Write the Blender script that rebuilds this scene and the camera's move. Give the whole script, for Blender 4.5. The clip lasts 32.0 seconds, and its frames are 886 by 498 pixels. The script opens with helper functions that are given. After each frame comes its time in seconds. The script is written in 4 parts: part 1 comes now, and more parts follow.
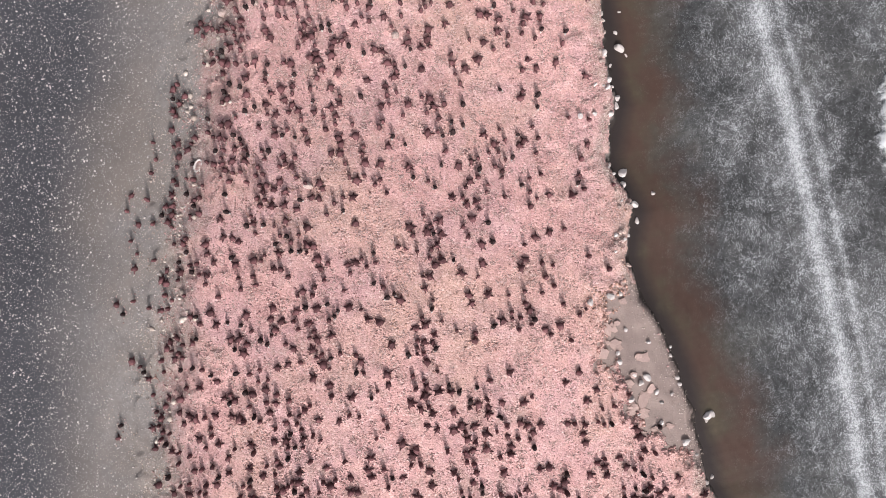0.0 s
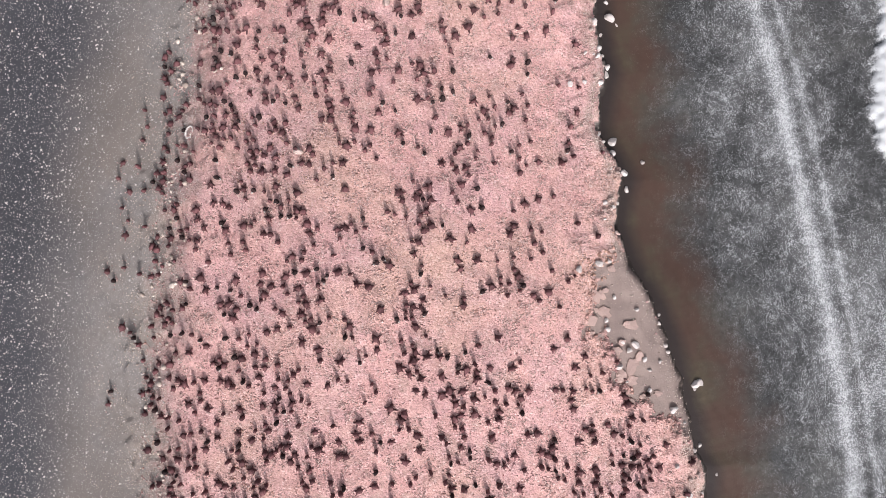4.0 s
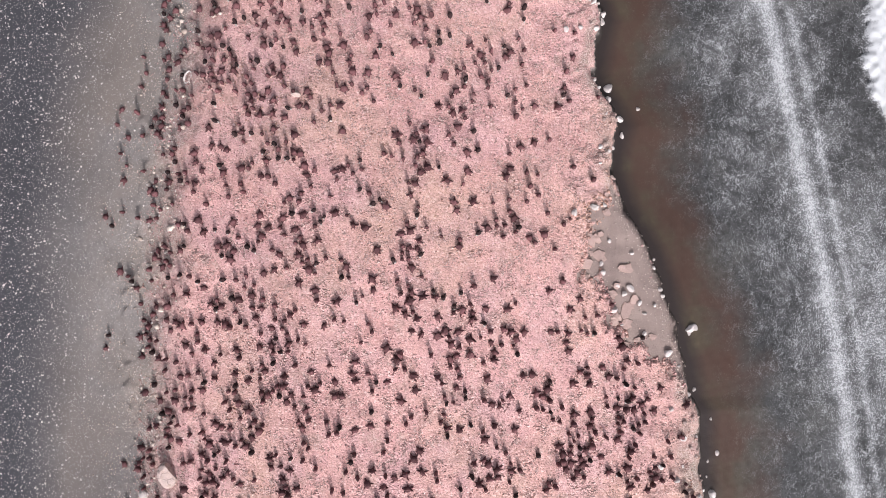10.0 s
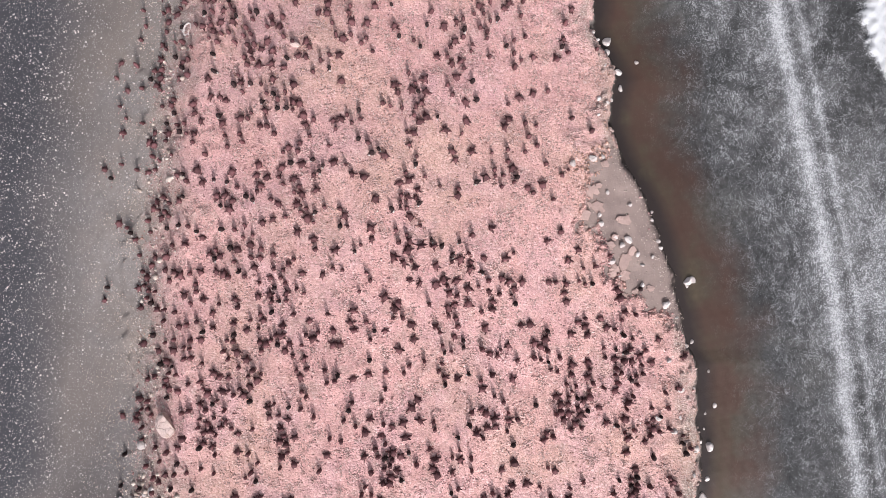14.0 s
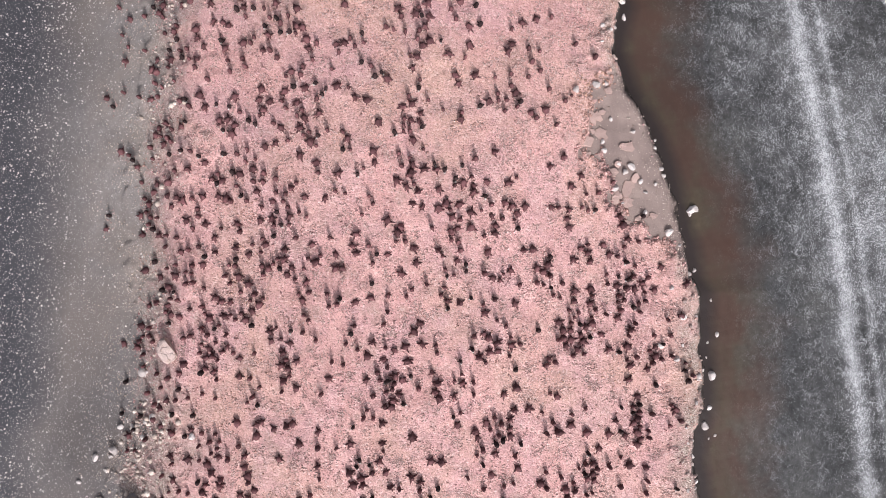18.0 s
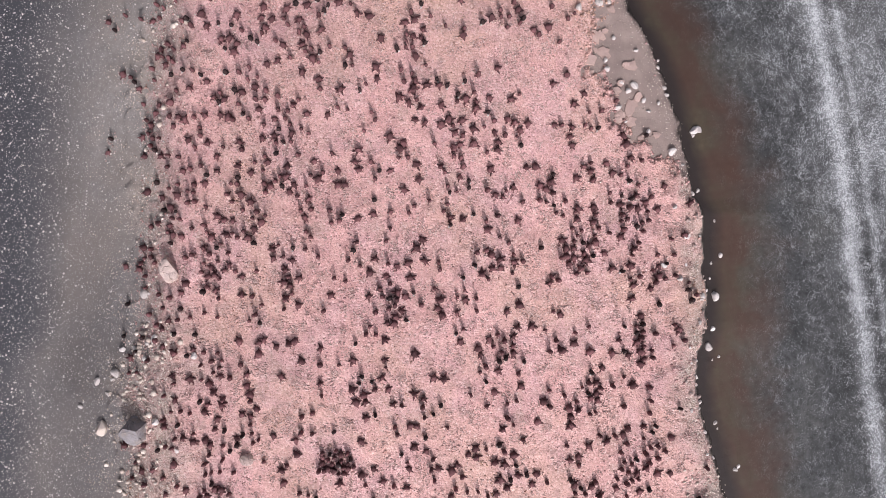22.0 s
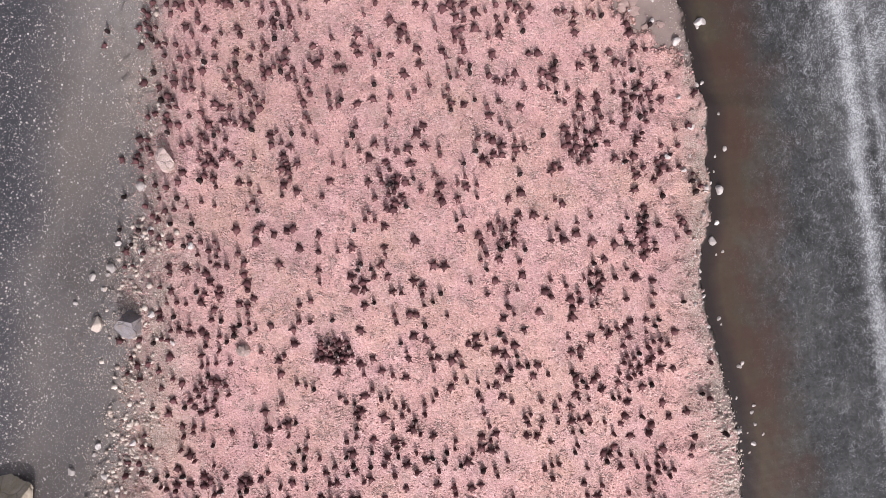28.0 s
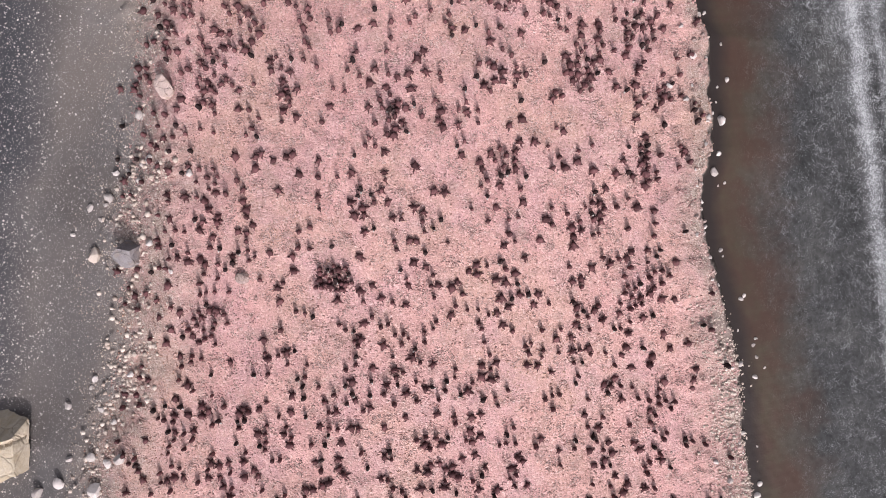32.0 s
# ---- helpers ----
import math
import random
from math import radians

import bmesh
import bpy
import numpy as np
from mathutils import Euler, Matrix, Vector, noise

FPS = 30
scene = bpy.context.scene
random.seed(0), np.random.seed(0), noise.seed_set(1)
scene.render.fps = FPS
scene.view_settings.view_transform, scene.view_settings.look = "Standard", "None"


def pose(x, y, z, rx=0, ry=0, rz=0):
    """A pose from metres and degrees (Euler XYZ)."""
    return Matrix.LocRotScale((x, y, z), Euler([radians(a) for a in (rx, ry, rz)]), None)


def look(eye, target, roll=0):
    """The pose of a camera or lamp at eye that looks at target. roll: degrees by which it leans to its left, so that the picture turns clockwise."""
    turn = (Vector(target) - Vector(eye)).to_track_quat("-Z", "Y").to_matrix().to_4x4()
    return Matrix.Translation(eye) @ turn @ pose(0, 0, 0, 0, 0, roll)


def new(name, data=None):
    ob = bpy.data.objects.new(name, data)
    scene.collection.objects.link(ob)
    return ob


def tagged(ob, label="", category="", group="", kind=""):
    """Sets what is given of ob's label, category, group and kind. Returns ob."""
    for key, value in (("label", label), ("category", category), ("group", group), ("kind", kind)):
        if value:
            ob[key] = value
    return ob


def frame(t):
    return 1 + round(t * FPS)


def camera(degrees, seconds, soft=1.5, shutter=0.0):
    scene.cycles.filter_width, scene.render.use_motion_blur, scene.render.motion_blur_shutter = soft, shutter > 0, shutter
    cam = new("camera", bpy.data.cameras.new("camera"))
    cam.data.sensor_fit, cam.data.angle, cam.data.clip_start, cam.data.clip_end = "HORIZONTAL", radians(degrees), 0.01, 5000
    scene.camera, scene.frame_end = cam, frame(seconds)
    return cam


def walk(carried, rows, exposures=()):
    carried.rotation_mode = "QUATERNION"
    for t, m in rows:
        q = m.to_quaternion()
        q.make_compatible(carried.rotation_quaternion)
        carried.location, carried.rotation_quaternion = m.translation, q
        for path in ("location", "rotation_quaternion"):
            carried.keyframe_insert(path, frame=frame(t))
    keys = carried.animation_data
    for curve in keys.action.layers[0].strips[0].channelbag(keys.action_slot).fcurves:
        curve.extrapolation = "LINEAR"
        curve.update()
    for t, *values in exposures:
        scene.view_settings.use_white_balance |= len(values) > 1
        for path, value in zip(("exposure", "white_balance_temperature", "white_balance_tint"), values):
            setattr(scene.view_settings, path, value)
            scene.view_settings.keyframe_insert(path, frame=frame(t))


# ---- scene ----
cam = camera(60.0, 32.0, soft=0.8)
# seconds, place in metres, turn in degrees
ROWS = [
    (0.0, -0.037, 0.234, 34.138, -0.197, -0.362, 0.080),
    (0.5, 0.042, 0.032, 34.131, -0.176, -0.358, 0.115),
    (1.0, 0.123, -0.179, 34.129, -0.157, -0.356, 0.149),
    (1.5, 0.203, -0.394, 34.136, -0.139, -0.354, 0.183),
    (2.0, 0.277, -0.607, 34.151, -0.121, -0.353, 0.220),
    (2.5, 0.339, -0.812, 34.176, -0.102, -0.350, 0.262),
    (3.0, 0.390, -1.011, 34.203, -0.081, -0.345, 0.307),
    (3.5, 0.434, -1.210, 34.229, -0.061, -0.340, 0.354),
    (5.5, 0.583, -2.029, 34.316, 0.011, -0.319, 0.531),
    (6.0, 0.605, -2.253, 34.333, 0.029, -0.314, 0.560),
    (6.5, 0.621, -2.484, 34.354, 0.047, -0.311, 0.581),
    (7.0, 0.634, -2.719, 34.377, 0.067, -0.312, 0.593),
    (7.5, 0.646, -2.958, 34.394, 0.088, -0.316, 0.602),
    (8.0, 0.657, -3.201, 34.405, 0.108, -0.323, 0.609),
    (8.5, 0.663, -3.447, 34.418, 0.127, -0.330, 0.612),
    (9.0, 0.666, -3.694, 34.439, 0.144, -0.337, 0.608),
    (9.5, 0.666, -3.941, 34.462, 0.159, -0.343, 0.606),
    (10.0, 0.666, -4.187, 34.481, 0.171, -0.348, 0.612),
    (10.5, 0.668, -4.430, 34.496, 0.182, -0.352, 0.628),
    (11.0, 0.676, -4.673, 34.513, 0.193, -0.355, 0.649),
    (11.5, 0.689, -4.924, 34.528, 0.204, -0.356, 0.668),
    (12.0, 0.702, -5.196, 34.542, 0.214, -0.355, 0.684),
    (12.5, 0.711, -5.497, 34.547, 0.221, -0.353, 0.702),
    (13.0, 0.722, -5.823, 34.545, 0.224, -0.352, 0.723),
    (13.5, 0.737, -6.163, 34.538, 0.228, -0.358, 0.748),
    (14.0, 0.754, -6.517, 34.532, 0.231, -0.370, 0.775),
    (14.5, 0.767, -6.892, 34.528, 0.232, -0.387, 0.804),
    (16.5, 0.701, -8.592, 34.517, 0.201, -0.456, 0.917),
    (17.0, 0.672, -9.033, 34.498, 0.196, -0.464, 0.944),
    (17.5, 0.647, -9.478, 34.477, 0.194, -0.466, 0.967),
    (18.0, 0.627, -9.938, 34.460, 0.194, -0.462, 0.983),
    (18.5, 0.613, -10.416, 34.443, 0.192, -0.452, 0.992),
    (19.0, 0.603, -10.903, 34.439, 0.191, -0.436, 0.993),
    (19.5, 0.599, -11.388, 34.453, 0.194, -0.418, 0.988),
    (20.0, 0.599, -11.863, 34.466, 0.206, -0.404, 0.976),
    (20.5, 0.601, -12.331, 34.462, 0.228, -0.395, 0.960),
    (21.0, 0.605, -12.799, 34.439, 0.256, -0.391, 0.942),
    (21.5, 0.609, -13.280, 34.400, 0.285, -0.391, 0.927),
    (22.0, 0.612, -13.774, 34.348, 0.314, -0.394, 0.917),
    (22.5, 0.615, -14.267, 34.288, 0.342, -0.399, 0.914),
    (23.0, 0.621, -14.749, 34.225, 0.369, -0.406, 0.917),
    (23.5, 0.628, -15.217, 34.172, 0.395, -0.413, 0.925),
    (24.0, 0.637, -15.675, 34.129, 0.416, -0.418, 0.937),
    (24.5, 0.647, -16.123, 34.089, 0.431, -0.419, 0.951),
    (25.0, 0.658, -16.559, 34.055, 0.438, -0.416, 0.967),
    (25.5, 0.670, -16.985, 34.023, 0.439, -0.411, 0.984),
    (27.5, 0.697, -18.545, 33.860, 0.430, -0.387, 1.064),
    (28.0, 0.695, -18.899, 33.824, 0.443, -0.389, 1.084),
    (28.5, 0.691, -19.260, 33.794, 0.457, -0.397, 1.105),
    (29.0, 0.685, -19.633, 33.773, 0.473, -0.410, 1.128),
    (29.5, 0.681, -20.027, 33.754, 0.487, -0.427, 1.154),
    (30.0, 0.680, -20.443, 33.733, 0.499, -0.445, 1.181),
    (30.5, 0.678, -20.875, 33.701, 0.508, -0.463, 1.207),
    (31.0, 0.676, -21.312, 33.657, 0.518, -0.479, 1.233),
    (31.5, 0.677, -21.755, 33.608, 0.528, -0.496, 1.260),
    (32.0, 0.678, -22.209, 33.563, 0.536, -0.512, 1.288),
]
walk(cam, [(t, pose(x, y, z, rx, ry, rz)) for t, x, y, z, rx, ry, rz in ROWS],
     [(0.0, 0.36, 6150, 11), (10.0, 0.37, 6080, 13), (18.0, 0.31, 6080, 13), (24.0, 0.14, 6020, 15), (32.0, 0.15, 6150, 15)])

# ---- light ----
world = bpy.data.worlds.new("sky_world")
scene.world = world
world.use_nodes = True
wn = world.node_tree.nodes
sky = wn.new("ShaderNodeTexSky")
sky.sky_type, sky.sun_disc = "NISHITA", False
SUN_EL, SUN_AZ = radians(38), math.atan2(0.25, -0.97)
sky.sun_elevation, sky.sun_rotation = SUN_EL, SUN_AZ
sky.air_density, sky.dust_density, sky.ozone_density = 0.8, 6.0, 0.3
wn["Background"].inputs["Strength"].default_value = 0.12
haze = wn.new("ShaderNodeHueSaturation")  # thin high cloud: a paler sky
haze.inputs["Saturation"].default_value = 0.25
world.node_tree.links.new(sky.outputs[0], haze.inputs["Color"])
world.node_tree.links.new(haze.outputs[0], wn["Background"].inputs["Color"])
sun = new("sun", bpy.data.lights.new("sun", "SUN"))
sun.data.energy, sun.data.angle, sun.data.color = 2.1, radians(0.7), (1.0, 0.95, 0.88)
sun_from = Vector((math.sin(SUN_AZ) * math.cos(SUN_EL), math.cos(SUN_AZ) * math.cos(SUN_EL), math.sin(SUN_EL)))
sun.matrix_world = look(sun_from * 60, (0, 0, 0))

# ---- plan: shore lines as x over y, from the north end to the south end ----
BANK_Y = [16, 12.08, 10.92, 9.553, 8.896, 8.075, 7.117, 6.405, 5.477, 4.525, 3.821, 3.227, 2.662, 1.897, 1.268, 0.6809, -0.1169, -0.9116, -1.968, -3.021, -4.073, -5.391, -6.712, -8.033, -9.355, -10.95, -11.61, -12.7, -13.74, -14.28, -15.33, -16.11, -16.92, -17.41, -18.26, -18.72, -19.68, -21.13, -22.45, -24.17, -25.48, -26.8, -28.39, -29.73, -31.07, -32.41, -40]
BANK_X = [7.3, 7.614, 7.724, 7.828, 7.878, 8.059, 8.317, 8.144, 7.967, 7.816, 8.045, 8.436, 8.773, 9.051, 8.851, 8.786, 8.691, 8.89, 9.299, 10, 10.52, 10.97, 11.45, 11.85, 12.19, 12.5, 12.98, 12.89, 13.01, 12.95, 13.17, 13.12, 13.2, 13.07, 12.82, 12.78, 12.75, 13.04, 13.46, 14.04, 14.42, 14.75, 15.04, 15.1, 15.3, 15.62, 16.6]
WEST_Y = [16, 12.37, 9.59, 6.78, 3.93, 1.19, -1.48, -4.15, -6.83, -13.2, -15.86, -18.5, -21.12, -23.78, -26.52, -29.24, -31.96, -34.1, -40]
WEST_X = [-10.4, -10.92, -11.48, -11.99, -12.4, -12.77, -12.99, -12.99, -13.27, -13.28, -13.45, -13.48, -14.05, -13.98, -13.97, -14.44, -15.67, -15.86, -17]
FOAM_Y = [22, 11.1, 7.6, 5.5, 1.6, -4.0, -7.9, -10.3, -13.6, -16.2, -20.2, -25.8, -33, -45]
FOAM_X = [13.9, 15.95, 17.0, 17.5, 18.42, 19.6, 20.4, 20.75, 21.2, 21.55, 22.2, 22.9, 24.6, 26.5]


def bank_x(y):
    return np.interp(-np.asarray(y), -np.array(BANK_Y), BANK_X)


def west_x(y):
    return np.interp(-np.asarray(y), -np.array(WEST_Y), WEST_X)


def foam_x(y):
    return np.interp(-np.asarray(y), -np.array(FOAM_Y), FOAM_X)


def wave(x, y, k, seed):
    """Smooth unevenness between -1 and 1, from a few crossing waves about 1/k metres long."""
    rng = np.random.RandomState(seed)
    out = 0.0
    for _ in range(7):
        a, f, p = rng.uniform(0, 6.283), k * rng.uniform(0.6, 1.7), rng.uniform(0, 6.283)
        out = out + np.sin(6.283 * f * (x * math.cos(a) + y * math.sin(a)) + p)
    return out / 3.6


def step(a, b, v):
    u = np.clip((v - a) / (b - a), 0, 1)
    return u * u * (3 - 2 * u)


def ragged_bank(x, y):
    return x - bank_x(y) + 0.09 * wave(x, y, 1.0, 3) + 0.06 * wave(x, y, 2.6, 4)


def mud_mask(x, y):
    """The bare muddy apron between the colony and the bank."""
    inner = np.interp(-np.asarray(y), [0.9, 1.8, 2.3, 3.2, 4.2, 5.3, 6.1, 6.7, 7.2, 8.2, 8.9, 9.8, 10.6], [-0.1, 0.9, 2.1, 2.3, 3.05, 3.35, 2.8, 2.6, 3.1, 2.5, 1.6, 0.6, -0.3])
    e = ragged_bank(x, y) + inner + 0.16 * wave(x, y, 0.45, 8) + 0.52 * wave(x, y, 1.0, 9) + 0.34 * wave(x, y, 2.1, 10)
    south = np.interp(-np.asarray(y), [24.0, 25.2, 26.0, 26.8], [-0.1, 0.9, 0.6, -0.3])
    f = ragged_bank(x, y) + south + 0.4 * wave(x, y, 1.3, 16)
    return np.maximum(step(-0.05, 0.05, e) * (inner > -0.05), step(-0.05, 0.05, f) * (south > -0.05))


def ends(y):
    """The whole point falls a little towards its north and south ends."""
    y = np.asarray(y) + 9.5
    return -1.15 * step(3.0, 22.0, y) - 1.1 * step(8.0, 26.0, -y)


def shore(x, y):
    """The wet foreshore: from the foot of the bank it falls gently to the level sea."""
    u = np.clip((x - bank_x(y)) / 8.0, 0, 1)
    return ends(y) * (0.8 - 0.7 * u) - 1.84 - 1.80 * u


def height(x, y):
    x, y = np.asarray(x, float), np.asarray(y, float)
    b, w = ragged_bank(x, y), x - west_x(y)
    ridge = ends(y) - 0.19 - 1.52 * step(1.5, 13.5, np.abs(x + 0.8)) - 0.85 * step(-2.5, 0.5, -w) - 1.80 * step(-0.5, 6, -w)
    ridge = ridge + 0.23 * step(-3.0, 0.0, b)
    z = ridge + 0.05 * wave(x, y, 0.12, 11) + 0.03 * wave(x, y, 0.5, 12)
    colony = step(-0.5, 0.5, w) * (1 - step(-0.4, 0.1, b))
    z = z + colony * (0.022 * wave(x, y, 1.3, 13) + 0.012 * wave(x, y, 2.7, 14)) - 0.10 * mud_mask(x, y)
    rim = np.exp(-((w - 1.2) / 2.2) ** 2) + np.exp(-((b + 1.2) / 1.4) ** 2)
    crust = wave(x, y, 0.3, 81) + 0.45 * wave(x, y, 1.0, 82) + 0.2 * wave(x, y, 2.3, 83)
    z = z + 0.07 * step(-0.05, 0.05, crust) * np.clip(rim, 0, 1) * (b < -0.2) * (1 - mud_mask(x, y))
    z = z + 0.09 * step(-0.06, 0.06, w + 0.9 + 0.5 * wave(x, y, 0.3, 84) + 0.22 * wave(x, y, 1.2, 85))
    low = shore(x, y) - 0.05
    k = step(-0.25, 0.35, b)
    return z * (1 - k) + low * k


# nests on each square of 2.6 m, from the beach to the bank, rows from north to south
NESTS_NORTH = np.array([
    [0, 5, 18, 20, 17, 12, 7, 14, 3, 0, 0], [0, 7, 20, 17, 10, 14, 7, 9, 2, 0, 0], [1, 10, 20, 17, 11, 10, 12, 10, 3, 0, 0],
    [5, 16, 22, 18, 12, 8, 15, 12, 5, 1, 0], [4, 16, 14, 16, 9, 12, 11, 6, 3, 0, 0], [7, 15, 8, 16, 9, 11, 6, 11, 5, 0, 0],
    [3, 15, 12, 15, 9, 15, 5, 5, 3, 0, 0], [5, 14, 16, 16, 8, 14, 16, 12, 10, 6, 0], [3, 15, 14, 14, 8, 11, 14, 9, 11, 9, 1]])
NESTS_SOUTH = np.array([
    [3, 17, 18, 12, 7, 7, 12, 10, 14, 14, 2], [8, 15, 11, 12, 11, 10, 12, 10, 11, 14, 5], [8, 9, 7, 7, 9, 10, 12, 10, 5, 12, 4],
    [6, 15, 7, 4, 12, 8, 8, 7, 9, 7, 1], [6, 14, 13, 10, 11, 10, 9, 3, 11, 9, 0], [5, 17, 2, 9, 13, 12, 13, 10, 12, 12, 3],
    [3, 12, 5, 7, 13, 14, 14, 9, 12, 11, 3], [7, 14, 13, 12, 10, 11, 11, 5, 11, 14, 3], [10, 12, 11, 10, 13, 14, 10, 8, 8, 9, 3]])
# crowded spots: x, y, nests, spread
CROWDS_NORTH = [(-4.7, 6.3, 11, 0.8), (-9.1, 4.5, 11, 0.9), (2.8, 4.4, 11, 0.9), (-5.5, -2.5, 11, 0.9), (-5.2, -5.0, 9, 0.9), (4.7, -2.1, 9, 0.9), (3.6, -3.2, 7, 0.8), (-0.8, -3.6, 9, 0.7), (2.4, -7.6, 12, 1), (-0.2, -5.3, 11, 0.9), (-6.3, -8.5, 12, 0.9), (9.3, -9.9, 13, 1.1), (1.4, 3.0, 8, 0.8), (-0.7, 0.3, 9, 0.9)]
CROWDS_SOUTH = [(7.1, -13.7, 13, 0.6), (-1.5, -15.8, 12, 0.6), (10.2, -17.7, 18, 0.8), (-9.6, -19.3, 14, 0.8), (7.7, -20.3, 14, 0.8), (-3.8, -23.3, 24, 0.7), (10.6, -22.9, 20, 0.8), (-9.6, -25.2, 17, 0.75), (-10.2, -26.7, 12, 0.8), (-9.4, -14.0, 13, 0.9), (9.3, -12.1, 14, 1), (9.8, -24.4, 16, 0.8), (-0.8, -27.1, 13, 0.9), (-11.3, -30.2, 18, 1), (-8.3, -22.3, 12, 0.9), (7.6, -25.1, 16, 0.8)]

CROWDS_MIDDLE = [(-9.4, -12.2, 14, 1.0), (-11.1, -11.7, 11, 1.0), (-8.9, -14.3, 8, 0.9), (-12.0, -13.0, 9, 0.9), (-6.6, -8.4, 6, 1.1), (9.9, -11.8, 9, 1.0), (7.2, -13.9, 6, 0.8), (-0.2, -6.9, 5, 1.0), (3.0, -7.6, 6, 0.9), (-5.9, -3.0, 4, 1.0), (-5.0, -5.2, 4, 1.1), (-11.7, -10.7, 8, 1.0), (-1.3, -15.7, 6, 0.7), (-8.4, -1.8, 6, 1.0), (-0.7, -3.3, 4, 0.9)]


def nest_places():
    rng = np.random.RandomState(77)
    found, spots = [], np.full((4000, 2), 1e6)

    def add(x, y, gap):
        if y < -36 or y > 14.5 or ((spots[:len(found)] - (x, y)) ** 2).sum(1).min(initial=9e9) < gap * gap or ragged_bank(x, y) > -0.25:
            return 0
        if mud_mask(x, y) > 0.5 and rng.uniform() < 0.9:
            return 0
        if (x + 11.85) ** 2 + ((y + 14.75) / 1.2) ** 2 < 0.6 or (x + 13.8) ** 2 + (y + 22.25) ** 2 < 1.0:
            return 0
        spots[len(found)] = x, y
        found.append((float(x), float(y)))
        return 1

    for cx, cy, n, spread in CROWDS_NORTH + CROWDS_MIDDLE + CROWDS_SOUTH:
        wide, gap = ((0.48, 0.40), 0.19) if n > 20 else ((0.58, 0.90), 0.28)
        for _ in range(n * 6):
            n -= add(*(np.array((cx, cy)) + rng.normal(size=2) * spread * wide), gap)
            if n <= 0:
                break
    for table, top, west, lean, more in ((NESTS_NORTH, 12.2, -16.0, 0.03, 1.06), (NESTS_SOUTH, -10.6, -14.7, 0.06, 1.22)):
        for j, row in enumerate(table):
            for i, n in enumerate(row):
                n = int(n * more + 0.5)
                x0, y0 = west + 2.63 * i + lean * j, top - 2.58 * j
                n -= sum(x0 <= a < x0 + 2.63 and y0 - 2.58 <= b < y0 for a, b in found)
                for _ in range(60):
                    if n <= 0:
                        break
                    x, y = x0 + 2.63 * rng.uniform(), y0 - 2.58 * rng.uniform()
                    mates = [p for p in found[-40:] if x0 <= p[0] < x0 + 2.63 and y0 - 2.58 <= p[1] < y0]
                    if mates and rng.uniform() < 0.38:  # beside a neighbour, mostly in line with the shore
                        a, b = mates[rng.randint(len(mates))]
                        x, y = a + rng.normal() * 0.24, b + rng.normal() * 0.46
                    n -= add(x, y, 0.29)
    for top, k in ((14.0, 60), (-34.5, 60)):
        for _ in range(k):
            add(rng.uniform(-9, 7) + (3 if top < 0 else 0), top - 2.3 * rng.uniform(), 0.4)
    return found


NESTS = nest_places()
NEAR = [p for p in NESTS if abs(p[0] - 0.4) < 2.6][:300]
near_set = set(NEAR)
FAR = [p for p in NESTS if p not in near_set]

def crowding():
    """How trodden the ground is: nests counted on a coarse lattice and blurred."""
    lat = np.zeros((110, 90))
    for x, y in NESTS:
        i, j = int((14.5 - y) / 0.5), int((x + 20) / 0.5)
        if 0 <= i < 110 and 0 <= j < 90:
            lat[i, j] += 1
    for _ in range(3):
        for ax in (0, 1):
            lat = (np.roll(lat, 1, ax) + 2 * lat + np.roll(lat, -1, ax)) / 4
    return lat


LATTICE = crowding()


def trodden(x, y):
    u, v = np.clip((14.5 - y) / 0.5 - 0.5, 0, 108.9), np.clip((x + 20) / 0.5 - 0.5, 0, 88.9)
    i, j = u.astype(int), v.astype(int)
    p, q = u - i, v - j
    d = (LATTICE[i, j] * (1 - p) * (1 - q) + LATTICE[i + 1, j] * p * (1 - q) + LATTICE[i, j + 1] * (1 - p) * q + LATTICE[i + 1, j + 1] * p * q)
    return step(0.30, 1.1, d)


# ---- materials ----
def material(name, rough=0.85):
    m = bpy.data.materials.new(name)
    m.use_nodes = True
    nt = m.node_tree
    bsdf = nt.nodes["Principled BSDF"]
    bsdf.inputs["Roughness"].default_value = rough
    return m, nt, bsdf


def node(nt, kind, **props):
    n = nt.nodes.new("ShaderNode" + kind)
    ins = props.pop("ins", {})
    for k, v in props.items():
        setattr(n, k, v)
    for k, v in ins.items():
        if hasattr(v, "is_linked"):
            nt.links.new(v, n.inputs[k])
        else:
            n.inputs[k].default_value = v
    return n


def noise_of(nt, scale, detail=3.0, rough=0.55, vec=None):
    n = node(nt, "TexNoise", ins={"Scale": scale, "Detail": detail, "Roughness": rough})
    nt.links.new(vec or nt.nodes["place"].outputs["Object"], n.inputs["Vector"])
    return n.outputs["Fac"]


def place(nt):
    n = node(nt, "TexCoord")
    n.name = "place"
    return n.outputs["Object"]


def ramp(nt, fac, stops):
    n = node(nt, "ValToRGB", ins={"Fac": fac})
    e = n.color_ramp.elements
    while len(e) < len(stops):
        e.new(0.5)
    for el, (p, c) in zip(e, stops):
        el.position, el.color = p, (*c, 1) if len(c) == 3 else c
    return n.outputs["Color"]


def mixc(nt, fac, a, b, mode="MIX"):
    n = node(nt, "Mix", data_type="RGBA", blend_type=mode)
    for s, v in ((0, fac), (6, a), (7, b)):
        if hasattr(v, "is_linked"):
            nt.links.new(v, n.inputs[s])
        else:
            n.inputs[s].default_value = v if s == 0 else (*v, 1)
    return n.outputs[2]


